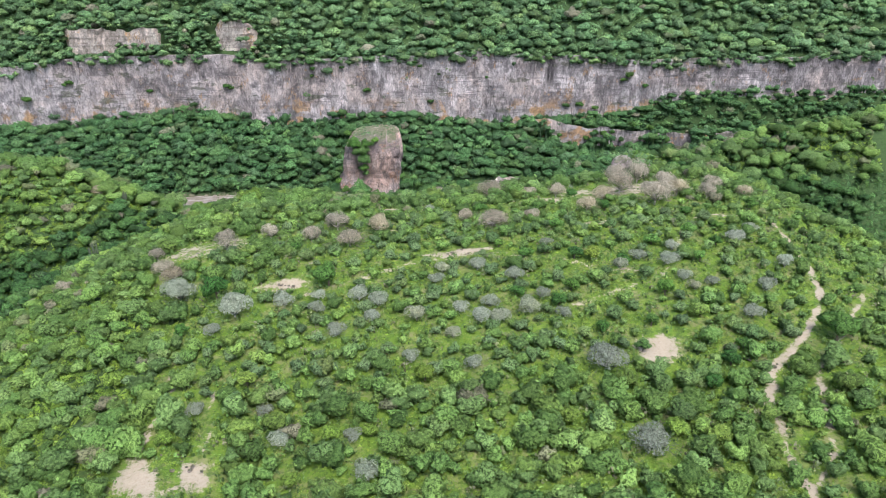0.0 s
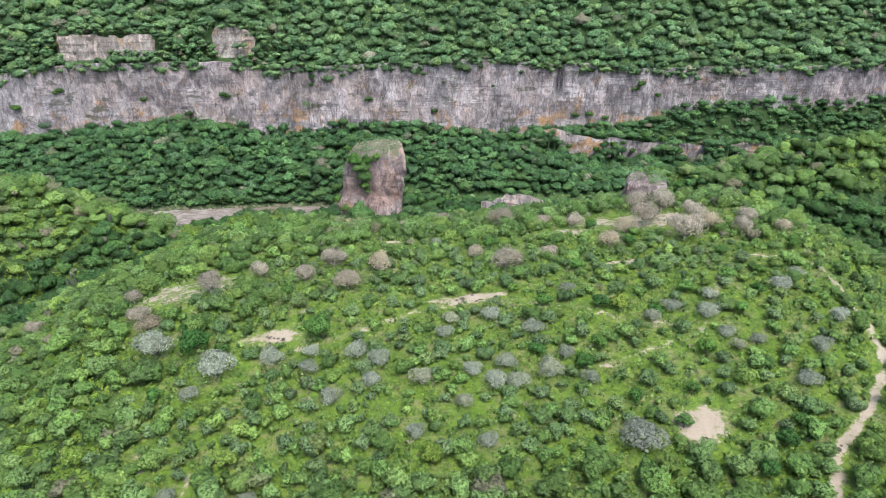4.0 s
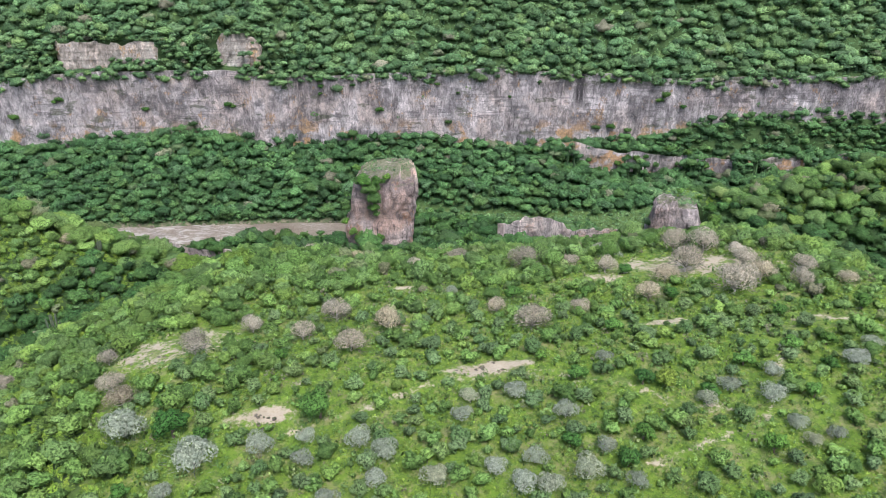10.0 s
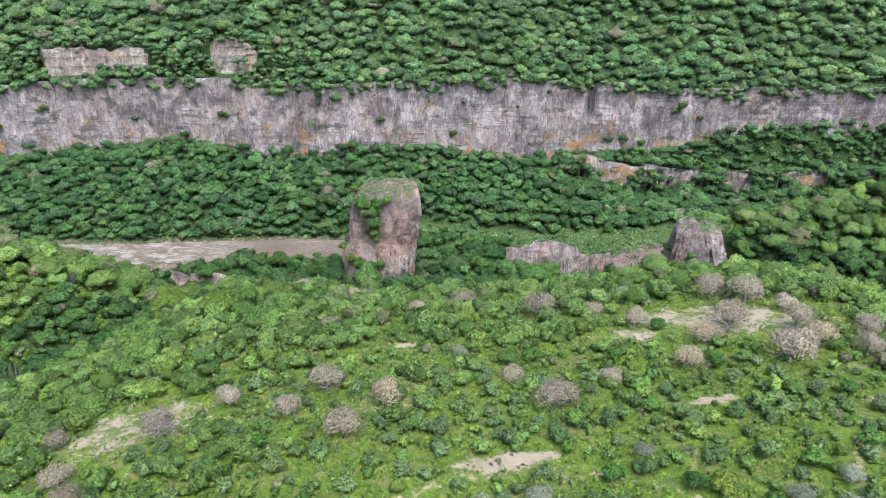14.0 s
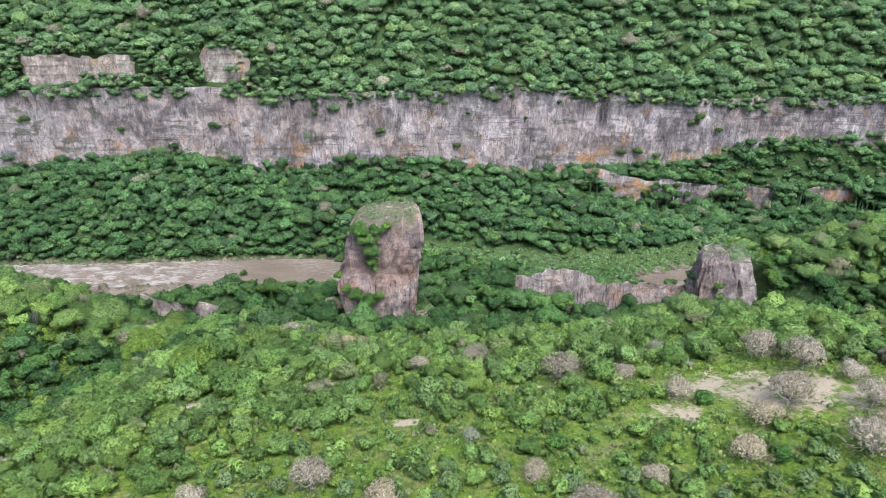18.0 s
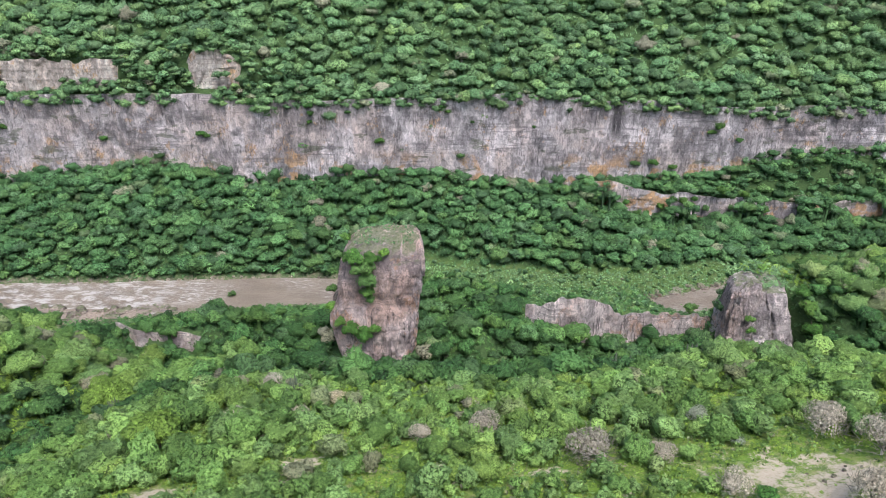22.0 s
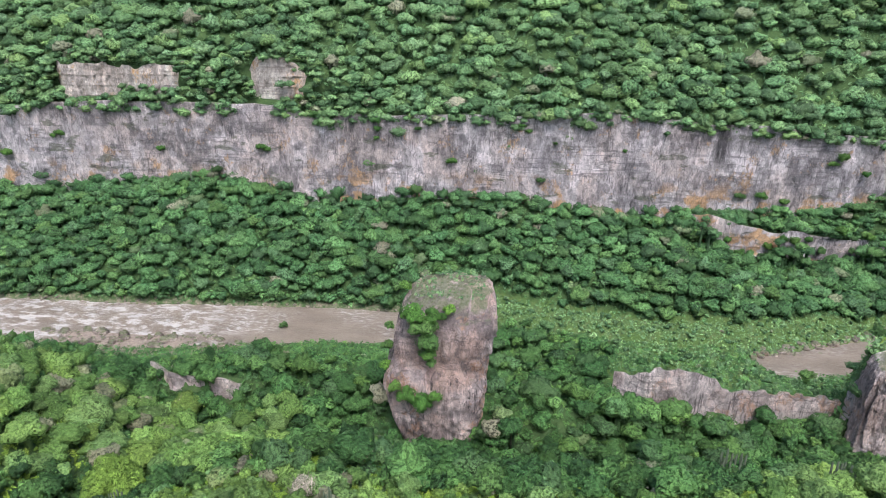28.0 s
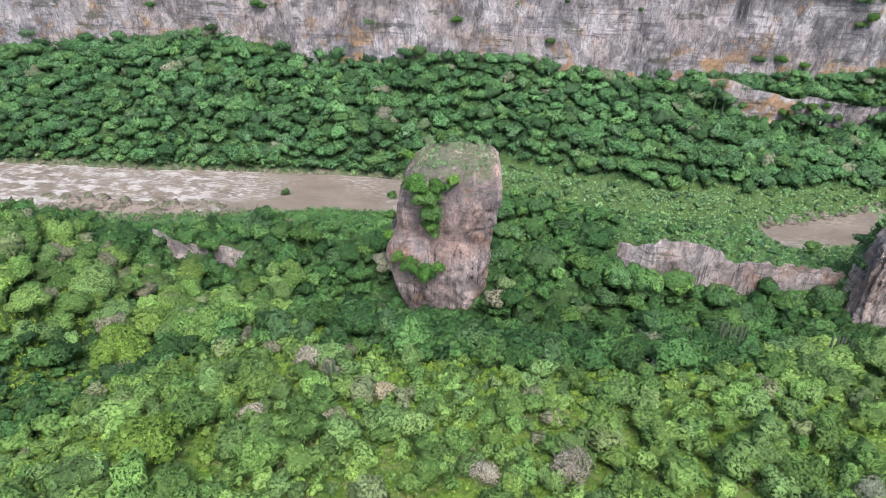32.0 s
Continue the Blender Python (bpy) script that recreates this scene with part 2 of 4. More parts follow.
    c = m.mix(m.sums(m.noise(1.2, 9, 0.8, (1, 1, 0.6), 0.52, 0.6), 0.4), c, dark)
    c = m.mix(m.sums(m.noise(2.6, 8, 0.85, lo=0.52, hi=0.62), 0.35), c, black)
    c = m.mix(m.sums(m.noise(1.9, 8, 0.8, (1, 1, 0.7), 0.54, 0.6), 0.25), c, bright)
    up = m.node("ShaderNodeSeparateXYZ")
    m.put(m.where.outputs["Normal"], up.inputs[0])
    moss = m.sums(m.ramp(up.outputs[2], 0.55, 0.8), m.noise(0.5, 7, 0.75, lo=0.36, hi=0.5))
    c = m.mix(m.sums(moss, 0.9), c, m.mix(m.noise(1.6, 6, 0.75, lo=0.4, hi=0.6), (0.13, 0.17, 0.07), (0.27, 0.27, 0.18)))
    h = m.sums(m.noise(0.8, 9, 0.75, (1, 1, 0.4), 0.2, 0.8), m.noise(2.2, 7, 0.8, (1, 1, 1.3), 0.2, 0.8), "ADD")
    m.bump(h, 1.0, 0.7)
    return m.done(c)


CLIFF = rock_material("cliff_rock", (0.525, 0.485, 0.495), (0.56, 0.475, 0.45), (0.13, 0.12, 0.128), (0.50, 0.30, 0.14), 1.0, True)
LEDGE = rock_material("ledge_rock", (0.64, 0.57, 0.52), (0.64, 0.53, 0.46), (0.30, 0.26, 0.235), (0.55, 0.33, 0.13), 0.6)
PILLAR_ROCK = rock_material("pillar_rock", (0.60, 0.51, 0.49), (0.64, 0.46, 0.39), (0.16, 0.135, 0.137), (0.50, 0.29, 0.18), 1.5)
KNOB_ROCK = rock_material("promontory_rock", (0.62, 0.54, 0.52), (0.65, 0.49, 0.42), (0.19, 0.165, 0.167), (0.50, 0.31, 0.21), 1.3)
BOULDER = rock_material("boulder_rock", (0.40, 0.34, 0.30), (0.33, 0.26, 0.21), (0.10, 0.085, 0.075), (0.25, 0.18, 0.12), 0.4)


def ground_material():
    m = Nodes("ground_soil_grass", 0.95)
    grass = m.mix(m.noise(0.12, 5, 0.65), (0.145, 0.26, 0.03), (0.215, 0.315, 0.055))
    grass = m.mix(m.noise(2.2, 6, 0.75, lo=0.4, hi=0.65), grass, (0.13, 0.235, 0.028))
    grass = m.mix(m.sums(m.noise(0.28, 7, 0.75, lo=0.48, hi=0.62), 0.7), grass, (0.32, 0.285, 0.155))
    grass = m.mix(m.sums(m.noise(0.9, 7, 0.75, lo=0.48, hi=0.58), 0.65), grass, (0.06, 0.125, 0.03))
    soil = m.mix(m.noise(0.35, 5, 0.7), (0.42, 0.355, 0.26), (0.55, 0.48, 0.37))
    soil = m.mix(m.sums(m.noise(2.6, 6, 0.75, lo=0.5, hi=0.7), 0.6), soil, (0.36, 0.28, 0.19))
    ragged = m.noise(0.35, 9, 0.8, lo=0.32, hi=0.68)
    edge = m.ramp(m.sums(m.value("soil"), ragged, "ADD"), 1.0, 1.22)
    c = m.mix(edge, grass, soil)
    # undergrowth green, kept dark to imitate shade in the gaps between trees
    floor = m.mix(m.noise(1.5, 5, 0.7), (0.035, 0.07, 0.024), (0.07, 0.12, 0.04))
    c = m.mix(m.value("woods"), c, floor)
    gravel = m.mix(m.noise(1.6, 8, 0.8, lo=0.35, hi=0.65), (0.17, 0.135, 0.105), (0.36, 0.30, 0.245))
    c = m.mix(m.ramp(m.sums(m.value("gravel"), m.sums(ragged, 0.6), "ADD"), 0.55, 0.9), c, gravel)
    m.bump(m.sums(m.noise(1.2, 8, 0.75, lo=0.2, hi=0.8), m.noise(5, 6, 0.8, lo=0.2, hi=0.8), "ADD"), 0.8, 0.25)
    return m.done(c)


GROUND = ground_material()


def water_material():
    m = Nodes("muddy_water", 0.4)
    m.bsdf.inputs["Specular IOR Level"].default_value = 0.35
    c = m.mix(m.noise(0.08, 4, 0.6, (1, 2.2, 1)), (0.16, 0.13, 0.10), (0.22, 0.185, 0.145))
    rapid = m.sums(m.noise(0.04, 4, 0.6, (1, 1.5, 1), 0.46, 0.62), m.noise(0.7, 10, 0.7, (0.6, 1.4, 1), 0.5, 0.58))
    xyz = m.node("ShaderNodeSeparateXYZ")
    m.put(m.where.outputs["Position"], xyz.inputs[0])
    rapid = m.sums(rapid, m.ramp(xyz.outputs[0], -40, -70, 0.6, 1))
    white = m.sums(m.ramp(xyz.outputs[0], -82, -105), m.noise(0.22, 10, 0.68, (0.7, 1.3, 1), 0.49, 0.56))
    rapid = m.sums(rapid, m.sums(white, 0.9), "MAXIMUM")
    c = m.mix(m.sums(rapid, 0.85), c, (0.48, 0.46, 0.43))
    c = m.mix(m.sums(m.noise(0.7, 9, 0.8, (0.4, 1.6, 1), 0.52, 0.58), 0.4), c, (0.12, 0.095, 0.072))
    m.put(m.ramp(rapid, 0, 1, 0.4, 0.8), m.bsdf.inputs["Roughness"])
    m.bump(m.sums(m.noise(0.5, 6, 0.7, (0.7, 1.6, 1), 0.2, 0.8), m.noise(2.0, 5, 0.7, (0.7, 1.5, 1), 0.2, 0.8), "ADD"), 0.6, 0.35)
    return m.done(c)


WATER = water_material()


# ---- the lie of the land, in metres; the river is at z = 0 ----
def ease(v, a, b):
    t = np.clip((v - a) / (b - a), 0, 1)
    return t * t * (3 - 2 * t)


def soft(v, w):
    return w * np.logaddexp(0, np.asarray(v, float) / w)


def wave(x, y, size, seed):
    """Smooth unevenness between about -1 and 1."""
    total, turn = 0, seed * 1.7
    for n in range(4):
        a = turn + n * 2.4
        k = 6.283 / (size * (1 + 0.37 * n))
        total = total + np.sin(k * (x * np.cos(a) + y * np.sin(a)) + seed * 3.1 + n * 1.3 + 0.8 * np.sin(0.6 * k * (y * np.cos(a) - x * np.sin(a)) + n))
    return total / 3


def river(x):
    """The river's middle line and half its width."""
    knots = (-400, -180, -120, -60, -30, 0, 40, 72, 115, 170, 400)
    mid = np.interp(x, knots, (312, 312, 311, 318, 318, 306, 301, 307, 319, 326, 330))
    half = np.interp(x, knots, (13, 12, 14.5, 11, 10, 8, 7, 6, 10, 10, 10))
    return mid, half


def cliff_base(x):
    knots = (-300, -195, -174, -160, -136, -118, -97, -80, -58, -42, -18, 15, 42, 56, 64, 86, 108, 118, 132, 170, 300)
    return np.interp(x, knots, (24, 22, 21.5, 26, 26.5, 30, 26, 22, 21.5, 24.5, 25.5, 23.5, 19, 22, 22, 22.5, 24, 29, 33, 34.5, 35)) + 0.6 * wave(x, 0 * x, 17, 3)


def cliff_top(x):
    knots = (-300, -205, -170, -126, -98, -77, -53, -28, -3, 27, 44, 67, 87, 109, 130, 167, 300)
    return np.interp(x, knots, (52, 52.8, 57, 57.6, 58, 55, 55, 56.3, 56.2, 58.3, 56.2, 55.2, 54.5, 52.4, 53.2, 53.4, 54)) + 0.5 * wave(x, 0 * x, 14, 5)


def hill(x, y):
    """The open spur under the camera's path."""
    yy = y - 0.02 * (x - 5) ** 2 / 10
    z = np.interp(yy, (-300, -60, 40, 62, 90, 105, 117, 135, 150, 165, 185, 200, 210, 222, 234, 244), (38, 50, 58.5, 60, 63, 65, 66, 63.6, 61.8, 57, 50, 44, 38.5, 27, 19.5, 17.5)) - ease(x, -8, -26) * np.interp(yy, (244, 262, 300), (0, 8.5, 26)) - ease(x, 54, 70) * np.interp(yy, (260, 285, 300), (0, 10, 22))
    z = z + 0.065 * np.clip(x, -20, 62) * ease(yy, 215, 170) - 0.6 * soft(x - 72, 5) - 0.5 * soft(-x - 45, 5)
    return z + 0.7 * wave(x, y, 34, 1) + 0.3 * wave(x, y, 11, 2)


def side_hills(x, y):
    left = 56.5 - 0.45 * soft(x + 115, 6) - 0.75 * soft(y - 214, 7) - 0.32 * soft(188 - y, 9) - 0.02 * soft(-x - 150, 10)
    crest = np.interp(x, (56, 67, 80, 95, 107, 119, 135, 165, 176, 220, 400), (24, 37, 38, 37.6, 40, 41.5, 44.5, 47.5, 51, 60, 80))
    line = 254 + 0.12 * np.clip(x - 80, 0, 200) + np.interp(x, (84, 96), (9, 0))
    right = crest - np.interp(x, (84, 95), (3.2, 0.85)) * soft(line - 9 - y, 1.8) - 0.85 * soft(y - line - 4, 3) - 3.5 * soft(71 + 0.62 * np.clip(y - 256, 0, 60) - x, 0.8)
    return left + 1.2 * wave(x, y, 40, 6), right + 0.9 * wave(x, y, 30, 7)


def near_bank(x, y):
    mid, half = river(x)
    d = mid - half - y
    ridge = np.interp(x, (-300, -105, -92, -60, -30, -8, 20, 40, 70, 100, 300), (9, 11, 19, 20, 18, 20, 29, 28, 25.5, 20, 20))
    edge = np.interp(x, (-300, -96, -62, -54, 0, 22, 30, 75, 300), (250, 259.5, 259.5, 261, 250, 255, 257.3, 257.3, 257))
    drop = np.interp(x, (-300, -100, -94, -64, -58, 15, 24, 72, 80, 300), (7, 7, 1.2, 1.2, 7, 7, 1.0, 1.0, 7, 7))
    z = np.minimum(ridge + 0 * y, 0.4 + np.interp(x, (-90, -60), (0.42, 0.55)) * soft(d - 5, 3))
    low = np.interp(x, (-300, -96, -62, -56, 0, 30, 60, 300), (10, 12, 12, 18, 17, 15, 20, 20))
    return low + (z - low) * ease(y, edge - drop, edge + 0.15 * drop) + 0.4 * wave(x, y, 15, 8)


def far_bank(x, y):
    mid, half = river(x)
    shore = mid + half
    toe = np.interp(x, (-300, -40, -20, 60, 110, 300), (0, 0, 22, 17, 6, 4)) + shore
    base = cliff_base(x)
    z = 0.3 + 2.2 * ease(y, shore, shore + 14) + (base - 2.5) * np.clip((y - toe) / (369.0 - toe), 0, 1) ** 0.9
    step = np.interp(x, (60, 80, 125, 240), (22, 21, 16, 15))
    shelf = np.where(y < 363, 0.3 + 2.2 * ease(y, shore, shore + 14) + 5.5 * np.clip((y - toe) / (361 - toe), 0, 1), step + (base - step) * np.clip((y - 364) / 5, 0, 1))
    z = z + (shelf - z) * ease(x, 54, 80)
    up = cliff_top(x) + 0.62 * soft(y - 373.4, 1.2) - 0.3 * soft(y - 436, 8) * ease(x, 30, -20) - 0.36 * soft(y - 462, 14) * ease(x, -20, 30)
    ledge = np.interp(x, (-184, -176, -122, -117, -110, -105, -77, -70), (0, 1, 1, 0.5, 0.5, 1, 1, 0))
    up = up + ledge * 9.5 * ease(y, 375.6, 377.8) * (1 - ease(y, 379, 415))
    gully = 59 - 0.33 * (y - 377) + 3 * np.sin((y - 380) / 16)
    up = up + 9 * ease(y, 376, 410) * (1 - np.exp(-(((x - gully) / 22) ** 2)) * 1.75) + 2.2 * wave(x, y, 55, 9) * ease(y, 376, 400)
    return z + (up - z) * ease(y, 372.2, 373.4)


def height(x, y):
    x, y = np.asarray(x, float), np.asarray(y, float)
    mid, half = river(x)
    left, right = side_hills(x, y)
    mass = 0.5 * np.logaddexp(np.logaddexp(hill(x, y) / 0.5, left / 0.5), right / 0.5)
    near = np.maximum(near_bank(x, y), mass - 1000 * (y > mid - half - 6) * 1.0)
    near = near * ease(mid - half - y, -1.5, 6) + (0.3) * (1 - ease(mid - half - y, -1.5, 6))
    z = np.where(y < mid, near, far_bank(x, y))
    wet = np.clip(1 - np.abs(y - mid) / half, 0, 1)
    bar = ease(x, -152, -138) * ease(x, -90, -104) * ease(y, 309, 304) * ease(y, 292, 297)
    return z - 2.2 * ease(wet, -0.02, 0.25) * (1 - bar) + bar * (0.35 + 0.25 * wave(x, y, 6, 14))


# bare earth on the spur: middle, half sizes and turn of each patch
PATCHES = [
    (33.5, 87.5, 3.4, 3.0, 0.5, 1.0), (-23.5, 110.2, 4.6, 1.7, 0.2, 1.0), (6.2, 118.6, 6.5, 1.7, 0.1, 1.0), (-40.5, 129, 13, 8, 0.5, 0.62), (-46.5, 116, 4, 9, 0.1, 0.55), (-47.5, 104, 3.5, 7, 0.1, 0.5), (-8, 131, 5, 1.6, 0.2, 0.6),
    (33.8, 128.4, 4.0, 1.2, 0.2, 0.9), (-28.4, 70.2, 2.6, 4.0, 0.2, 0.85), (-35, 69.5, 2.8, 4.6, 0.8, 0.8), (-21, 167, 4, 2.6, 0.3, 0.72), (44, 154, 18, 8.5, -0.35, 0.68),
    (29, 150, 7, 2.6, 0.1, 0.7), (-38, 158, 5, 2.4, 0.3, 0.7), (-6.5, 149.7, 3, 1.5, 0.3, 0.7), (11, 161.3, 4, 1.6, 0.2, 0.65),
]
PATHS = [
    [(42, 55), (42.8, 59.3), (43, 67.5), (44.2, 75), (47.2, 81.9), (54.6, 88), (61, 96.1), (62.5, 102.8), (63.3, 109.3), (64.6, 121.3), (59, 125.3), (52.5, 127)],
    [(69, 98.6), (62.7, 90.9), (59.1, 87.1), (53.1, 81), (51.7, 76.6), (48.1, 66.4), (44, 62)],
    [(-37, 89), (-34.5, 84), (-37, 78), (-35, 70), (-31, 62)],
    [(-29.5, 85), (-28.5, 77), (-29, 70), (-34, 62)],
    [(-20, 107.5), (-12, 110), (-4, 114), (0, 116), (14, 117), (24, 113), (30, 108), (37, 106)],
    [(52.5, 127), (47, 119), (40, 105), (33.9, 102), (24, 99)],
]


def along(x, y, line):
    """The distance of places from a line of points."""
    best = np.full(np.shape(x), 1e9)
    for (ax, ay), (bx, by) in zip(line, line[1:]):
        t = np.clip(((x - ax) * (bx - ax) + (y - ay) * (by - ay)) / ((bx - ax) ** 2 + (by - ay) ** 2), 0, 1)
        best = np.minimum(best, np.hypot(x - ax - t * (bx - ax), y - ay - t * (by - ay)))
    return best


def bare(x, y):
    """How bare of plants the spur is, 0 to 1."""
    s = np.zeros(np.shape(x))
    for cx, cy, a, b, turn, most in PATCHES:
        u, v = (x - cx) * math.cos(turn) + (y - cy) * math.sin(turn), (y - cy) * math.cos(turn) - (x - cx) * math.sin(turn)
        s = np.maximum(s, most * np.clip(1.5 - np.hypot(u / a, v / b), 0, 1))
    for n, line in enumerate(PATHS):
        s = np.maximum(s, (0.88, 0.8, 0.76, 0.74, 0.54, 0.52)[n] * np.clip(1.5 - along(x, y, line) / (0.7, 0.6, 0.65, 0.6, 1.0, 0.8)[n], 0, 1))
    return np.clip(s, 0, 1)


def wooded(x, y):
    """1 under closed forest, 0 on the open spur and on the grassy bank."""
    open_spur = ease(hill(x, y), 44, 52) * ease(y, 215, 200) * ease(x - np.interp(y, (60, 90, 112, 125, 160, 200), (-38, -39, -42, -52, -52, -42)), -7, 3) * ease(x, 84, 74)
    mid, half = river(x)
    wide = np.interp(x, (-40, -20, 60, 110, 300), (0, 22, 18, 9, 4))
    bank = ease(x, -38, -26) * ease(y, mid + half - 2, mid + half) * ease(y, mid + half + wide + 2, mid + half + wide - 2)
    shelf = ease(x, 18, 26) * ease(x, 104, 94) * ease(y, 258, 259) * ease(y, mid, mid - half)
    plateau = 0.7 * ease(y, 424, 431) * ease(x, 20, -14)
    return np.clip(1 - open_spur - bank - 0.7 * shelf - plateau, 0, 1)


# ---- meshes ----
def mesh_of(name, verts, quads, mat, smooth=False, **values):
    """A mesh of quads; values: a number for each vertex under a name."""
    me = bpy.data.meshes.new(name)
    verts, quads = np.asarray(verts, np.float32), np.asarray(quads, np.int32)
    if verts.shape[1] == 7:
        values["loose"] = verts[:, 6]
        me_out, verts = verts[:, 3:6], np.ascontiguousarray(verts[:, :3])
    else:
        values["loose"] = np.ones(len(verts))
        me_out = np.tile(np.float32((0, -0.1, 1)), (len(verts), 1))
    me.vertices.add(len(verts))
    me.vertices.foreach_set("co", verts.ravel())
    me.loops.add(quads.size)
    me.loops.foreach_set("vertex_index", quads.ravel())
    me.polygons.add(len(quads))
    me.polygons.foreach_set("loop_start", np.arange(0, quads.size, 4, dtype=np.int32))
    if smooth:
        me.polygons.foreach_set("use_smooth", np.ones(len(quads), bool))
    for key, v in values.items():
        me.attributes.new(key, "FLOAT", "POINT").data.foreach_set("value", np.asarray(v, np.float32))
    if mat.name.startswith("leaf"):
        me.attributes.new("out", "FLOAT_VECTOR", "POINT").data.foreach_set("vector", np.ascontiguousarray(me_out).ravel())
    me.materials.append(mat)
    me.update(calc_edges=True)
    me.validate()
    return me


def lattice(nx, ny):
    """The quads of a sheet of nx by ny vertices."""
    i = np.arange(nx * ny).reshape(ny, nx)
    return np.stack([i[:-1, :-1], i[:-1, 1:], i[1:, 1:], i[1:, :-1]], -1).reshape(-1, 4)


def part(name, me, parent, label=""):
    ob = new(name, me)
    ob.parent = parent
    return tagged(ob, label=label)


# ---- ground and river ----
def axis(*runs):
    """Marks along a line: runs of (start, end, step)."""
    return np.unique(np.concatenate([np.arange(a, b, s) for a, b, s in runs]).round(3))


gx = axis((-2600, -400, 200), (-400, -210, 10), (-210, -75, 2.5), (-75, 90, 1.2), (90, 210, 2.5), (210, 400, 10), (400, 2601, 200))
gy = axis((-2600, -400, 200), (-400, 20, 15), (20, 45, 2.5), (45, 175, 1.2), (175, 265, 1.3), (265, 355, 1.5), (355, 378, 0.6), (378, 480, 3), (480, 600, 15), (600, 1000, 50), (1000, 2601, 200))
GX, GY = np.meshgrid(gx, gy)
GZ = height(GX, GY)
rmid, rhalf = river(GX)
shore = np.abs(np.abs(GY - rmid) - rhalf)
gravel = ease(GX, -156, -142) * ease(GX, -84, -98) * ease(GY, 310, 306) * ease(GY, 288, 295) + ease(shore, 5, 0.5) * (0.35 + 0.65 * ease(GX, -75, -90) * (GY < rmid)) + ease(along(GX, GY, [(-75, 236), (-60, 228), (-46, 221), (-38, 214)]), 3, 1) * 0.7
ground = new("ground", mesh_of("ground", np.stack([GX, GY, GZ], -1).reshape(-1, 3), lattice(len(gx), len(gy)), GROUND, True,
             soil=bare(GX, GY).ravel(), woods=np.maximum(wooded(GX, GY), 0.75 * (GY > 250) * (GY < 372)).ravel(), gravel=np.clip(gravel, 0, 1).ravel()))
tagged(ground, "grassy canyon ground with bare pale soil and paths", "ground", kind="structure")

wx = axis((-420, -210, 10), (-210, 210, 1.5), (210, 421, 10))
wt = np.linspace(-1, 1, 25)
WX, WT = np.meshgrid(wx, wt)
wm, wh = river(WX)
WZ = 0.25 * wave(WX, WT * wh, 7, 11) * ease(WX, -60, -90) + 0.06 * wave(WX, WT * wh * 2, 5, 12)
water = new("water", mesh_of("water", np.stack([WX, wm + WT * (wh + 0.8), WZ], -1).reshape(-1, 3), lattice(len(wx), len(wt)), WATER, True))
tagged(water, "muddy brown river water with pale rapids", "river", kind="structure")


# ---- rock ----
def facets(x, z, wide, high, seed):
    """Relief of broken rock, about -0.5 to 0.5: tilted faces that meet at sharp edges."""
    u, v = x / wide + 0.25 * wave(x, z, 3 * wide, seed), z / high + 0.2 * wave(x, z, 3 * high, seed + 1)
    iu, iv = np.floor(u), np.floor(v)
    best, relief = np.full(np.shape(u), 1e9), np.zeros(np.shape(u))
    for du in (-1, 0, 1):
        for dv in (-1, 0, 1):
            cu, cv = iu + du, iv + dv
            r = [np.sin(cu * 12.99 + cv * 78.23 + seed + k * 3.7) * 4375.85 % 1 for k in range(5)]
            a, b = u - cu - r[0], v - cv - r[1]
            d = a * a + b * b
            near = d < best
            best = np.where(near, d, best)
            relief = np.where(near, r[2] - 0.5 + 0.9 * (r[3] - 0.5) * a + 0.9 * (r[4] - 0.65) * b, relief)
    return relief


def rough(x, z, seed):
    """Relief of a rock face: buttresses, flutes, beds and broken faces, in metres."""
    r = 1.2 * wave(x, 0.25 * z, 26, seed) + 0.5 * wave(x, 0.15 * z, 9, seed + 1)
    r = r + 1.0 * facets(x, z, 9, 30, seed) + 0.7 * facets(x, z, 2.6, 9, seed + 3) + 0.4 * facets(x, z, 1.3, 2.6, seed + 5)
    bed = np.abs(((z + 0.8 * wave(x, 0 * z, 40, seed + 4)) / 3.7) % 1 - 0.5) * 2
    return r + 0.3 * ease(bed, 0.75, 0.95) * (1 + wave(x, z, 30, seed + 8))


def cliff_face(x, z):
    """How far back the main cliff's face stands."""
    return 368.9 + 0.03 * (z - cliff_base(x) + 5) - 0.5 * rough(x, z, 20)


def rock_face(name, x0, x1, step, y, foot, head, seed, label, lean=0.06, depth=1.0, mat=CLIFF):
    """A rock wall that looks towards -y, with its top edge laid back into the slope."""
    xs = np.arange(x0, x1 + step, step)
    ts = np.linspace(0, 1, 64)
    X, Tt = np.meshgrid(xs, ts)
    lo, hi = foot(X), head(X)
    Z = lo + (hi - lo) * np.clip(Tt / 0.94, 0, 1)
    back_in = np.clip((Tt - 0.94) / 0.06, 0, 1)
    ends = ease(np.minimum(X - x0, x1 - X), 0, 7)
    Y = y(X) + lean * (Z - lo) - depth * rough(X, Z, seed) * ends + back_in * 1.0 + (1 - ends) * 4
    Z = Z - back_in * 0.6
    ob = new(name, mesh_of(name, np.stack([X, Y, Z], -1).reshape(-1, 3), lattice(len(xs), len(ts)), mat))
    return tagged(ob, label, "cliff", kind="structure")


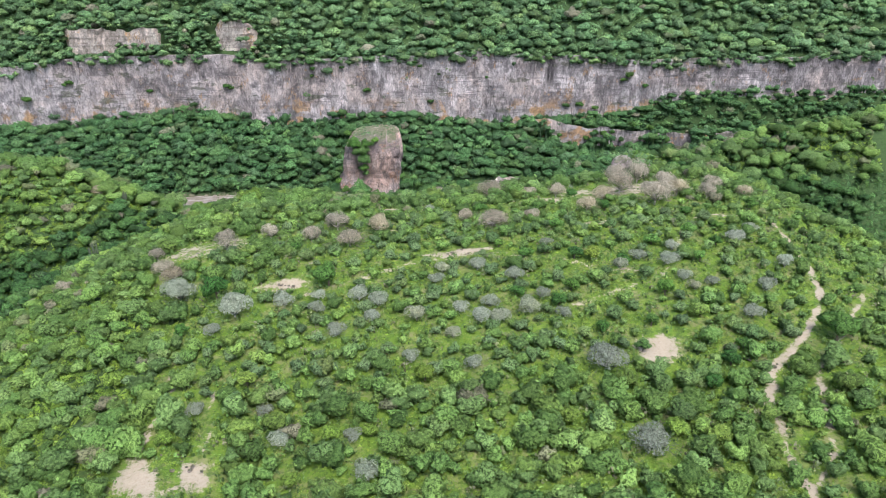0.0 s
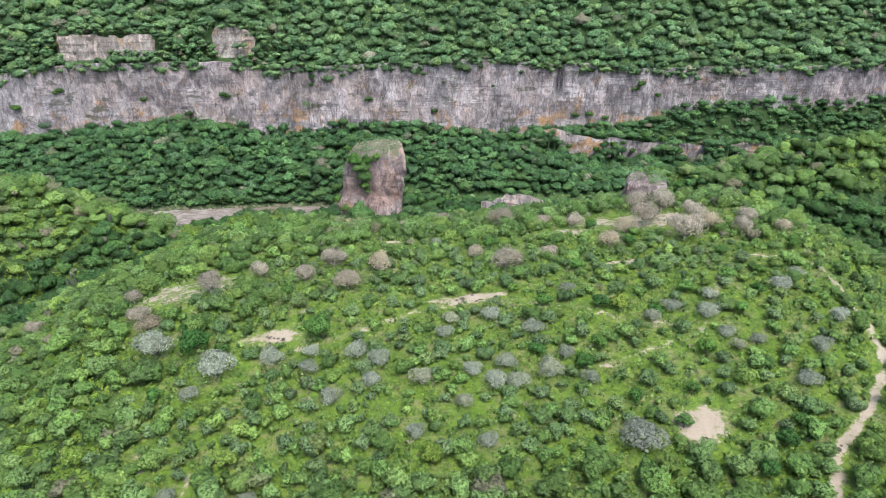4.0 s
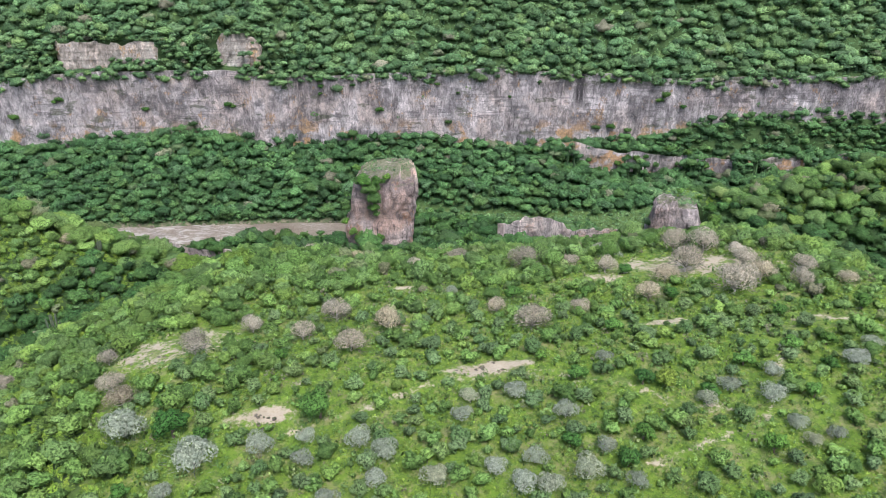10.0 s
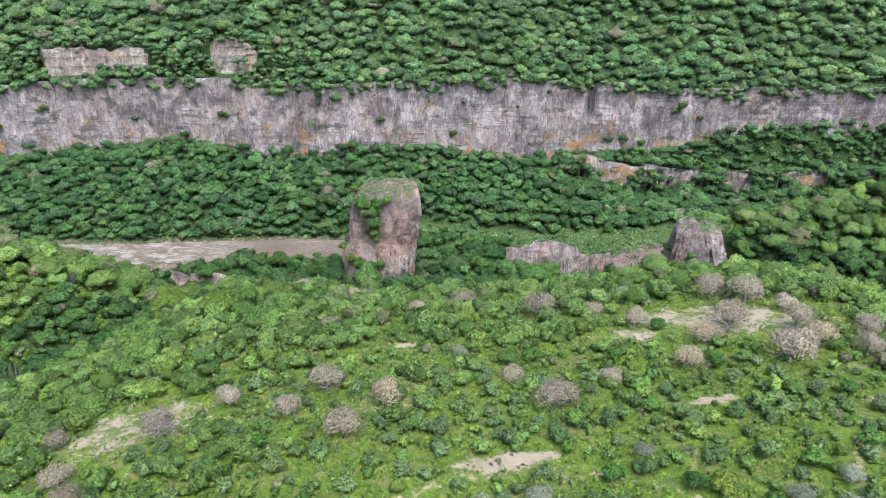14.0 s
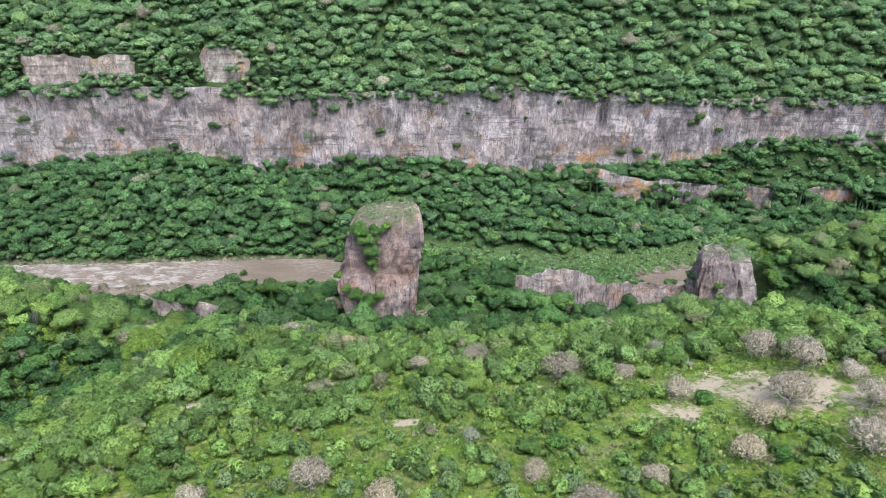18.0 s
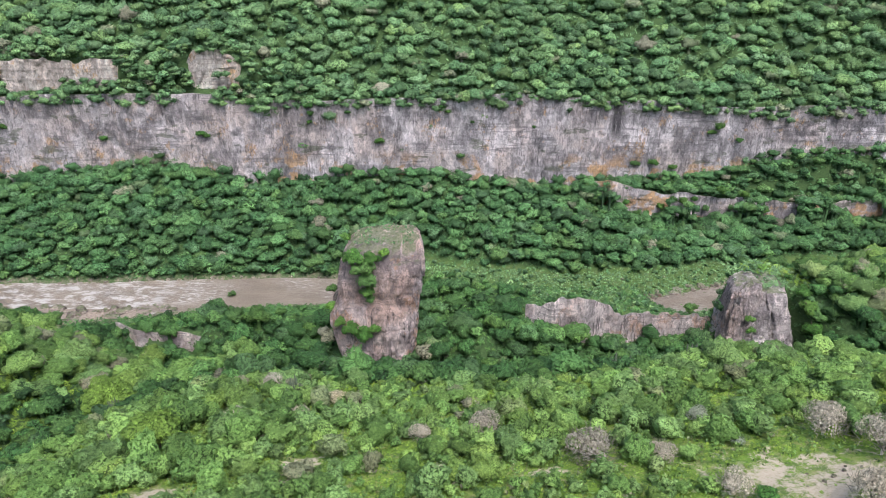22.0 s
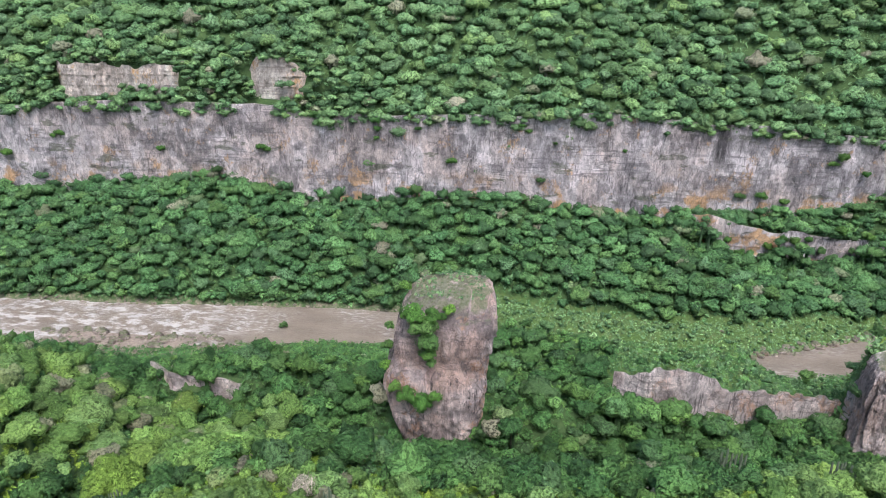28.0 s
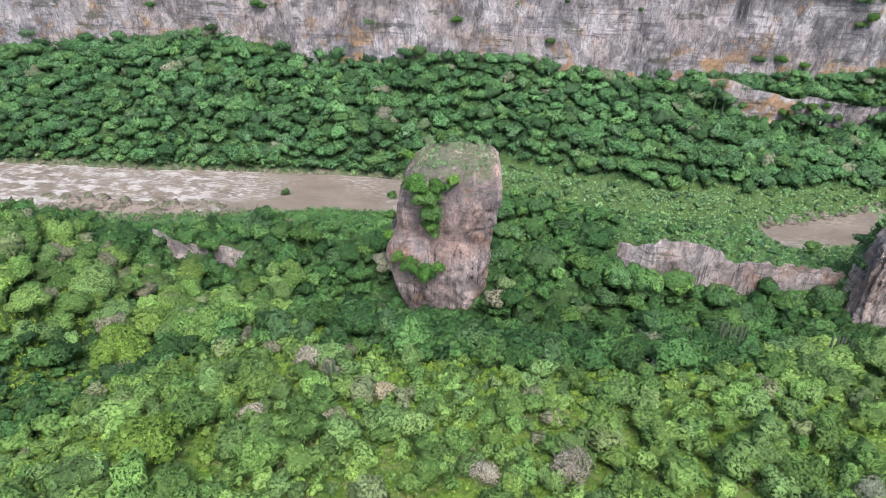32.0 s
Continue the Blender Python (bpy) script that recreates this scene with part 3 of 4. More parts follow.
rock_face("cliff_main", -330, 330, 0.55, lambda x: 368.9 + 0 * x, lambda x: cliff_base(x) - 5, lambda x: cliff_top(x) + 0.4, 20, "tall pale pink and grey cliff streaked with dark stains", 0.03, 0.5)
rock_face("cliff_ledge", -177, -124, 0.5, lambda x: 374.2 + 0 * x, lambda x: cliff_top(x) - 1.5, lambda x: 70.5 + 1.3 * wave(x, 0 * x, 17, 31) + 0.7 * np.tanh(5 * wave(x, 0 * x, 7, 32)) - 9 * ease(np.minimum(x + 177, -124 - x), 5, 0), 40, "pale pink upper rock ledge above the main cliff", 0.05, 0.85, LEDGE)
rock_face("cliff_ledge_small", -104, -77, 0.5, lambda x: 374.2 + 0 * x, lambda x: cliff_top(x) - 1.5, lambda x: 73.4 + 0.9 * wave(x, 0 * x, 9, 33) + 0.5 * np.tanh(5 * wave(x, 0 * x, 5, 34)) - 9 * ease(np.minimum(x + 104, -77 - x), 7, 0), 44, "small pale pink upper rock ledge", 0.05, 0.85, LEDGE)
rock_face("cliff_lower", 58, 240, 0.6, lambda x: 361.4 - 0.6 * wave(x, 0 * x, 31, 36), lambda x: 4 + 0 * x, lambda x: np.interp(x, (58, 64, 80, 125, 240), (24, 25, 22, 17.5, 18)) + 1.2 * wave(x, 0 * x, 31, 35) + 0.7 * np.tanh(3 * wave(x, 0 * x, 13, 37)), 48, "lower band of orange-stained rock among trees", 0.04, 0.6)


def crag(name, rings, seed, turns=190, relief=0.5, square=4.5, mat=PILLAR_ROCK):
    """A free rock from rings of (z, x min, x max, y min, y max), with flutes, cracks and a worn head."""
    rings = np.array(rings, float)
    zs = np.linspace(rings[0, 0], rings[-1, 0], 130)
    box = np.stack([np.interp(zs, rings[:, 0], rings[:, n]) for n in range(1, 5)], -1)
    a = np.linspace(0, 2 * np.pi, turns, endpoint=False)
    c, s = np.cos(a), np.sin(a)
    k = (np.abs(c) ** square + np.abs(s) ** square) ** (-1 / square)
    px, py = 9 * c, 9 * s
    verts = []
    for n, z in enumerate(zs):
        x0, x1, y0, y1 = box[n]
        mx, my, hx, hy = (x0 + x1) / 2, (y0 + y1) / 2, (x1 - x0) / 2, (y1 - y0) / 2
        g = 9 * ((a - np.pi / 2) % (2 * np.pi))
        r = 0.3 * wave(px + 0.2 * z, py, 11, seed) + 1.2 * facets(g, z + 0 * g, 4.2, 40, seed) + 0.9 * facets(g, z + 0 * g, 1.9, 11, seed + 2) + 0.45 * facets(g, z + 0 * g, 0.9, 3, seed + 4)
        crack = np.abs(((z + 0.7 * wave(px, py, 9, seed + 4)) / 4.3) % 1 - 0.5) * 2
        r = relief * (r - 0.3 * ease(crack, 0.86, 0.97))
        verts.append(np.stack([mx + (hx + r) * k * c, my + (hy + r) * k * s, z + 0.25 * wave(px, py, 5, seed + 5)], -1))
    top = verts[-1]
    centre = top.mean(0)
    for f in (0.85, 0.6, 0.35, 0.05):
        ring = centre + (top - centre) * f
        ring[:, 2] += (1 - f) * 0.7 + 0.35 * wave(ring[:, 0], ring[:, 1], 4, seed + 3)
        verts.append(ring)
    v = np.concatenate(verts)
    i = np.arange(len(v)).reshape(-1, turns)
    j = np.roll(i, -1, 1)
    return mesh_of(name, v, np.stack([i[:-1], j[:-1], j[1:], i[1:]], -1).reshape(-1, 4), mat)


pillar = tagged(new("rock_pillar"), "tall free-standing reddish rock pillar with a grassy top", "rock pillar")
part("shaft", crag("shaft", [(8, -22.5, -14, 244, 258), (17, -24.6, -11.5, 242.6, 258), (25, -27.2, -9, 242, 258), (31, -29.0, -8.1, 242, 258), (34, -28.8, -7.9, 242.4, 258), (36, -27.4, -7.7, 243.4, 258),
     (43, -27.0, -7.4, 243.6, 257.5), (46.5, -26.2, -7.4, 244.3, 257.2), (49.2, -24.6, -7.8, 246.3, 257), (51, -22.4, -8.2, 248.5, 256.6), (52, -20, -9, 250.5, 256)], 61, relief=0.75, square=7), pillar)
knob = tagged(new("rock_promontory"), "reddish rock promontory at the end of a wooded ridge", "rock outcrop")
part("left_buttress", crag("left_buttress", [(12, 67.4, 76.4, 245.4, 256), (25, 68.2, 76.2, 246.2, 256), (32, 69, 76, 246.8, 256), (37, 69.8, 75.8, 247.4, 255.6), (38.6, 70.6, 75.6, 248, 255.4), (39.8, 72.6, 75.4, 248.6, 255)], 65, 150, 0.75, 6, KNOB_ROCK), knob)
part("right_buttress", crag("right_buttress", [(12, 75, 88, 242.6, 262), (22, 75.4, 86.4, 244, 262), (30, 75.6, 84.8, 245.8, 262), (35.4, 75.8, 83.4, 247.4, 262), (37.4, 76.4, 82.8, 248.6, 261.5)], 69, 150, 0.7, 7, KNOB_ROCK), knob)

rock_face("wall_rock_bank", 20, 79, 0.4, lambda x: 256.2 - 1.6 * ease(x, 42, 34), lambda x: 12 + 0 * x, lambda x: np.interp(x, (20, 27, 32, 37, 41, 43, 50, 70), (28, 31, 32.6, 31, 29.6, 26.6, 27.3, 25.8)) + 0.5 * wave(x, 0 * x, 5, 53) + 0.4 * np.tanh(6 * wave(x, 0 * x, 3, 54)), 52, "grey rock wall along the wooded river bank", 0.02, 0.35, KNOB_ROCK)
rock_face("wall_rock_outcrop", -91, -61, 0.4, lambda x: 258.2 + 0 * x, lambda x: 7 + 0 * x, lambda x: 20.2 - 0.05 * (x + 90) + 0.7 * wave(x, 0 * x, 9, 57), 56, "low pale rock outcrop among riverside trees", 0.05, 0.35, KNOB_ROCK)


# ---- plants ----
rng = np.random.default_rng(7)

g = np.linspace(-1, 1, 3)
cube_v, cube_q = [], []
for ax in range(3):
    for side in (-1, 1):
        u, w = np.meshgrid(g, g)
        p = np.zeros((9, 3))
        p[:, ax], p[:, (ax + 1) % 3], p[:, (ax + 2) % 3] = side, u.ravel(), w.ravel() * side
        cube_q.append(lattice(3, 3) + 9 * len(cube_v))
        cube_v.append(p)
BALL_V, same = np.unique(np.concatenate(cube_v), axis=0, return_inverse=True)
BALL_V = BALL_V / np.linalg.norm(BALL_V, axis=1, keepdims=True)
BALL_Q = same.ravel()[np.concatenate(cube_q)]


def sprays(at, out, size, thin=1.0):
    """A small leafy quad at each place, facing roughly the way out."""
    n = len(at)
    out = out + rng.normal(0, 0.5, (n, 3))
    out /= np.linalg.norm(out, axis=1, keepdims=True)
    side = np.cross(out, rng.normal(0, 1, (n, 3)))
    side /= np.linalg.norm(side, axis=1, keepdims=True) + 1e-9
    over = np.cross(out, side)
    s = size * rng.uniform(0.6, 1.3, (n, 1))
    corners = []
    for a, b in ((-1, -0.75), (0.85, -1), (1, 0.8), (-0.8, 1)):
        k = rng.uniform(0.7, 1.15, (n, 1))
        corners.append(at + s * k * (a * side * thin + b * over) - out * s * 0.3 * rng.uniform(0, 1, (n, 1)))
    return np.stack(corners, 1).reshape(-1, 3), np.arange(4 * n).reshape(-1, 4)


def join(pieces):
    v, q, n = [], [], 0
    for a, b in pieces:
        v.append(a)
        q.append(b + n)
        n += len(a)
    return np.concatenate(v), np.concatenate(q)


def crown(lobes, puffs, rings, turns, cards, card, flat=0.8, spread=0.68, ragged=0.09):
    """A full crown about 1 in radius, its middle at z = 0: a billowing skin over lobes and puffs of leaves, with loose sprays."""
    balls = [(0, 0, 0, 0.34)]
    for n in range(lobes):
        a, d = 2.4 * n + rng.uniform(-0.6, 0.6), spread * math.sqrt((n + 0.4) / lobes)
        c = np.array([d * math.cos(a), d * math.sin(a), (0.42 - 0.7 * d * d) * rng.uniform(0.3, 1.35)])
        r = rng.uniform(0.24, 0.40)
        balls.append((*c, r))
        for k in range(puffs):
            w = rng.normal(0, 1, 3)
            w[2] = abs(w[2]) * 1.1 - 0.2
            balls.append((*(c + w / np.linalg.norm(w) * r * 0.92), r * rng.uniform(0.26, 0.5)))
    balls = np.array(balls)

    def surface(way):
        b = way @ balls[:, :3].T
        q = b * b - (balls[:, :3] ** 2).sum(1) + balls[:, 3] ** 2
        reach = np.where(q > 0, b + np.sqrt(np.maximum(q, 0)), 0)
        p = way * reach.max(1)[:, None]
        return p, unit_rows(0.9 * unit_rows(p - balls[reach.argmax(1), :3]) + 0.5 * way + (0, 0, 0.15))

    pieces, size = [], np.array((1, 1, flat))
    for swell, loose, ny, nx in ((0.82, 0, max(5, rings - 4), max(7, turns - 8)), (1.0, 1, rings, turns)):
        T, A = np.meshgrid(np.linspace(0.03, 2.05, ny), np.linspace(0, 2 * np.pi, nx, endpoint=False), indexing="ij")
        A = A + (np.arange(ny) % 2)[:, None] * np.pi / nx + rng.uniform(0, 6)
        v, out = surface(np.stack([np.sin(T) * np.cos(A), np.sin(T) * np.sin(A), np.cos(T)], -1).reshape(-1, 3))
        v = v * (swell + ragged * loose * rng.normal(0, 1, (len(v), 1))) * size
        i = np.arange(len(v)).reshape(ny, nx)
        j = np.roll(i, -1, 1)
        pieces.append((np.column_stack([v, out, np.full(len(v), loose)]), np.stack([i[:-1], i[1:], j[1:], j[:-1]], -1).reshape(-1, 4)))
    if cards:
        w = rng.normal(0, 1, (cards, 3))
        w[:, 2] = np.abs(w[:, 2]) - 0.25
        p, o = surface(unit_rows(w))
        p, k = sprays(p * size * rng.uniform(0.95, 1.1, (cards, 1)), o, card)
        pieces.append((np.column_stack([p, np.repeat(o, 4, 0), np.ones(len(p))]), k))
    return join(pieces)


def veil(lobes, cards, card, flat=0.7, spread=0.62):
    """A thin crown about 1 in radius, its middle at z = 0: nothing but loose sprays of leaves round some lobes."""
    pieces = []
    for n in range(lobes):
        a, d = 2.4 * n + rng.uniform(-0.5, 0.5), spread * math.sqrt((n + 0.3) / lobes)
        c = np.array([d * math.cos(a), d * math.sin(a), flat * (0.32 - 0.5 * d * d) * rng.uniform(0.4, 1.5)])
        r = np.array([1, 1, flat]) * rng.uniform(0.42, 0.60) * (4.5 / lobes) ** 0.3
        d3 = rng.normal(0, 1, (cards, 3))
        d3[:, 2] = np.abs(d3[:, 2]) * 1.1 - 0.35
        d3 /= np.linalg.norm(d3, axis=1, keepdims=True)
        v, q = sprays(c + d3 * r * rng.uniform(0.85, 1.12, (cards, 1)), d3, card)
        pieces.append((np.column_stack([v, outward(v, c), np.ones(len(v))]), q))
    return join(pieces)


def outward(v, c):
    """The way out of a lobe and of the crown it belongs to."""
    w = 0.7 * unit_rows(v - c) + 0.7 * unit_rows(v + (0, 0, 0.25)) + (0, 0, 0.15)
    return unit_rows(w)


def unit_rows(v):
    return v / (np.linalg.norm(v, axis=1, keepdims=True) + 1e-9)


def tube(line, radii, sides=5):
    """A tapered limb along a line of points."""
    line = np.asarray(line, float)
    a = np.linspace(0, 2 * np.pi, sides, endpoint=False)
    rings = []
    for p, r, n in zip(line, radii, range(len(line))):
        way = line[min(n + 1, len(line) - 1)] - line[max(n - 1, 0)]
        way = way / (np.linalg.norm(way) + 1e-9)
        u = np.cross(way, (0.31, 0.9, 0.17))
        u /= np.linalg.norm(u) + 1e-9
        w = np.cross(way, u)
        rings.append(p + r * (np.cos(a)[:, None] * u + np.sin(a)[:, None] * w))
    i = np.arange(len(line) * sides).reshape(-1, sides)
    j = np.roll(i, -1, 1)
    return np.concatenate(rings), np.stack([i[:-1], j[:-1], j[1:], i[1:]], -1).reshape(-1, 4)


def stem(tall, width, limbs=4, reach=0.5):
    """A trunk with limbs, 1 crown radius being 1 m."""
    bend = rng.normal(0, 0.05, (3, 2)) * tall
    line = [(0, 0, -0.4), (bend[0, 0], bend[0, 1], tall * 0.4), (bend[1, 0], bend[1, 1], tall * 0.75), (bend[2, 0], bend[2, 1], tall)]
    pieces = [tube(line, (width, width * 0.8, width * 0.6, width * 0.25), 6)]
    for n in range(limbs):
        a = n * 2.4 + rng.uniform(-0.4, 0.4)
        s = np.array(line[2 if n % 2 else 1]) * (1, 1, 0.95)
        e = s + np.array([math.cos(a) * reach, math.sin(a) * reach, rng.uniform(0.25, 0.5)])
        m = (s + e) / 2 + (0, 0, -0.06)
        pieces.append(tube([s, m, e], (width * 0.5, width * 0.35, width * 0.12), 5))
    return join(pieces)


def twigs(count, long, base=0.25, up=0.5):
    """A leafless crown: limbs that fork into a haze of thin twigs; 1 in radius."""
    pieces = []
    for n in range(9):
        a, lift = n * 2.4, rng.uniform(0.25, 1.0)
        e = np.array([math.cos(a) * 0.7, math.sin(a) * 0.7, lift * 0.9]) * rng.uniform(0.7, 1.0)
        pieces.append(tube([(0, 0, 0), e * (0.5, 0.5, 0.62), e], (0.035, 0.024, 0.01), 4))
    d = rng.normal(0, 1, (count, 3))
    d[:, 2] = np.abs(d[:, 2])
    d /= np.linalg.norm(d, axis=1, keepdims=True)
    r = rng.uniform(0.35, 1.0, (count, 1)) ** 0.6
    at = d * r * (1, 1, 0.75) + (0, 0, base)
    way = d + rng.normal(0, 0.6, (count, 3)) + (0, 0, up)
    way /= np.linalg.norm(way, axis=1, keepdims=True)
    side = np.cross(way, rng.normal(0, 1, (count, 3)))
    side /= np.linalg.norm(side, axis=1, keepdims=True)
    ln, wd = long * rng.uniform(0.5, 1.2, (count, 1)), 0.012 * rng.uniform(0.7, 1.5, (count, 1))
    quads = np.stack([at - side * wd, at + side * wd, at + way * ln + side * wd * 0.4, at + way * ln - side * wd * 0.4], 1).reshape(-1, 3)
    pieces.append((quads, np.arange(4 * count).reshape(-1, 4)))
    return join(pieces)


def field(x0, x1, y0, y1, step, keep):
    """Places on a loose grid, kept by a chance for each place."""
    X, Y = np.meshgrid(np.arange(x0, x1, step), np.arange(y0, y1, step * 0.87))
    X = X + (np.arange(X.shape[0]) % 2)[:, None] * step / 2
    X, Y = (X + rng.uniform(-0.52, 0.52, X.shape) * step).ravel(), (Y + rng.uniform(-0.52, 0.52, Y.shape) * step).ravel()
    k = rng.uniform(0, 1, len(X)) < keep(X, Y)
    return X[k], Y[k]


def woods(name, label, category, mat, plants, x, y, size, tall, sink=0.0, dry=0.025):
    """One joined stand of plants of uncountable number: crowns on short trunks."""
    z = height(x, y) - sink
    vs, qs, ts, n = [], [], [], 0
    for px, py, pz, s, h in zip(x, y, z, size, tall):
        v, q = plants[rng.integers(len(plants))]
        a = rng.uniform(0, 6.283)
        c, w = math.cos(a), math.sin(a)
        p = np.empty_like(v)
        p[:, 0], p[:, 1] = px + s * (v[:, 0] * c - v[:, 1] * w), py + s * (v[:, 0] * w + v[:, 1] * c)
        p[:, 2] = pz + h + s * v[:, 2]
        p[:, 3], p[:, 4], p[:, 5:] = v[:, 3] * c - v[:, 4] * w, v[:, 3] * w + v[:, 4] * c, v[:, 5:]
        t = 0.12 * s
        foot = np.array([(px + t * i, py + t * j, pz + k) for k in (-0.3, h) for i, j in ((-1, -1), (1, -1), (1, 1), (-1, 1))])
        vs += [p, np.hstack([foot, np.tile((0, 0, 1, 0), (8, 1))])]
        qs += [q + n, np.array([(0, 1, 5, 4), (1, 2, 6, 5), (2, 3, 7, 6), (3, 0, 4, 7)]) + n + len(v)]
        ts.append(np.full(len(v) + 8, rng.beta(1.3, 1.7) if rng.uniform() > dry else rng.uniform(1.3, 1.7)))
        n += len(v) + 8
    ob = new(name, mesh_of(name, np.concatenate(vs), np.concatenate(qs), mat, tint=np.concatenate(ts)))
    return tagged(ob, label, category, kind="stuff")


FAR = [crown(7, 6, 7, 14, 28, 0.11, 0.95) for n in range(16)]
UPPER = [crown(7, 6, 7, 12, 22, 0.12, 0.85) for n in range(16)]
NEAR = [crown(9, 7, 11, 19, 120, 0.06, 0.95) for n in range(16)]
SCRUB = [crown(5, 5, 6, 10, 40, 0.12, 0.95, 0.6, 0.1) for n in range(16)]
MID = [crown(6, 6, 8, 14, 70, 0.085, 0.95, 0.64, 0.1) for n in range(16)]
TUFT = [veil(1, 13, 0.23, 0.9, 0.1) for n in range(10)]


# single trees and shrubs that stand out on the spur
DARK_TREES = [
    (-16.0, 110.0), (-34.1, 107.0), (-30.2, 106.1), (-37.2, 113.2), (-23.5, 122.5), (26.1, 112.3), (39.9, 114.6), (47.1, 117.0), (52.7, 118.2), (50.4, 112.7), (25.3, 126.6), (13.7, 119.6),
    (15.0, 102.2), (23.7, 102.5), (21.0, 98.8), (37.6, 98.9), (45.8, 107.2), (33.5, 108.9), (17.9, 114.9), (37.3, 137.4), (50.3, 127.9), (63.0, 128.4), (58.4, 86.6),
    (26.3, 92), (33.6, 92), (30.9, 86.9), (44.9, 86.0), (42.0, 83.0), (38.0, 79.2), (-37.5, 98.0), (12.2, 142.2), (24.2, 141.6), (33.2, 152.1), (30.6, 183.0),
]
DRY_TREES = [
    (-36.5, 125.2), (-21.5, 130.6), (-17.0, 136.7), (-13.4, 125.6), (-8.4, 131.3), (-87.5, 170), (-42.9, 113.8), (-75.4, 138.3), (-30.1, 133.9), (43.6, 149.3), (30.4, 154), (16.6, 164), (13.5, 128.8),
    (8.9, 136.1), (47.3, 137.0), (52.8, 140.4), (57.5, 136.4), (4.1, 174.9), (22.2, 135.2), (34.0, 138.3), (46.9, 166.1), (50.3, 159.6), (25.8, 164.1), (54.4, 154.6), (-94.6, 205),
    (-24.1, 181.9), (-34.4, 181.5), (-31.2, 196), (-5.3, 174.0), (-19.5, 189.6), (61, 143), (66, 138), (39, 146), (53, 147), (-46, 118), (-50, 126),
]
GREY_SHRUBS = [
    (-30.0, 102.0), (-40.2, 107.7), (-17.2, 105.9), (-10.3, 104.2), (-7.1, 101.9), (-7.9, 97.8), (-13.3, 95.1), (-22.7, 105.0), (-16.9, 101.8), (-32.5, 97.8), (-1.1, 97.5), (22.1, 117.9),
    (9.4, 111.9), (3.4, 111.0), (2.1, 107.9), (10.4, 100.1), (5.8, 98.8), (8.7, 96.4), (11.5, 96.1), (16.3, 97.7), (15.2, 107.3), (4.4, 93.2), (21.4, 96.0), (18.8, 101.1), (54.1, 113.2), (58.2, 117.0),
    (42.6, 111.8), (40.6, 107.4), (41.6, 102.2), (45.6, 100.6), (42.4, 99.6), (48.6, 92.4), (36.1, 109.9), (32.8, 107.6), (-9.2, 74.3), (-18.8, 75.0), (-7.1, 67.7), (-30.9, 81.0), (-21.6, 80.4),
    (25.2, 84.2), (26.8, 68.4), (58.5, 104.2), (53.2, 98.3), (33.8, 173.6), (35.8, 165.9), (1.8, 144.9), (-2, 88), (7, 86),
]
LIME_TREES = [
    (-42.5, 173), (-64.5, 202), (-75.6, 182.4), (-84.3, 203), (-12.1, 74.4), (-7.0, 74.7), (-16.4, 67.7), (-24.9, 85.7), (-44.5, 88.6), (-52.2, 89.0), (-33.4, 75.6), (28.9, 111.8), (35.0, 62.9),
    (34.9, 68.8), (30.7, 70.7), (-14, 136.5), (9, 143), (0, 84), (14, 81), (-2, 70), (18, 74),
]
BIG = {(-42.5, 173): 4.5, (-64.5, 202): 5.4, (-16.0, 110.0): 2.6, (-34.1, 107.0): 2.5, (25.2, 84.2): 3.0, (26.8, 68.4): 2.9, (58.4, 86.6): 2.8, (43.6, 149.3): 3.0, (13.5, 128.8): 2.9, (47.3, 137.0): 3.4, (-30.0, 102.0): 2.9,
       (16.6, 164): 3.3, (-40.2, 107.7): 3.0, (-17.0, 136.7): 2.7, (-13.4, 125.6): 2.7, (50.3, 159.6): 3.0, (46.9, 166.1): 2.8}
CACTUS_SPOTS = [(38.5, 231), (38.5, 228), (47.4, 211.7), (47.2, 208.5), (-26.7, 190.5)]
TAKEN = CACTUS_SPOTS + DARK_TREES + DRY_TREES + GREY_SHRUBS + LIME_TREES


def clear(x, y, room):
    """1 where no single tree stands within reach."""
    d = np.full(np.shape(x), 1e9)
    for px, py in TAKEN:
        d = np.minimum(d, np.hypot(x - px, y - py) - max(0, BIG.get((px, py), 0) - 0.9))
    return (d > room) * 1.0


LOW = [crown(4, 4, 6, 9, 10, 0.13, 0.85) for n in range(8)]


def closed(x, y):
    """The chance of a tree in the closed woods on both banks."""
    mid, half = river(x)
    dry = (np.abs(y - mid) > half + 0.6) * 1.0
    rock = (x > -31) & (x < -6.5) & (y > 240) & (y < 259) | (x > 65) & (x < 88) & (y > 241) & (y < 251.5) | (x > 74) & (x < 90) & (y > 248) & (y < 259)
    wall = (x > 29) & (x < 72) & (y > 254.8) & (y < 259)
    bar = (x < -80) & (y > mid - half - 14) & (y < mid)
    face = (x > -95) & (x < -62) & (y > 257) & (y < 258.6)
    stream = along(x, y, [(-75, 236), (-60, 228), (-46, 221), (-38, 214)]) < 1.6
    return dry * clear(x, y, 2.6) * wooded(x, y) ** 2 * ~rock * ~wall * ~bar * ~stream * ~face


def sizes(x, lo, hi):
    return lo + (hi - lo) * rng.beta(1.1, 1.7, len(x))


x, y = field(-240, 235, 318, 368.5, 3.2, lambda x, y: closed(x, y) * ((y < 360.4) | (y > 362.6) | (x < 60)) * (y > river(x)[0]))
s = sizes(x, 2.2, 4.6)
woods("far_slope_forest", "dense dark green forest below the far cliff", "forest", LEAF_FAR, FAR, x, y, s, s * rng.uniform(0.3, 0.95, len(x)))
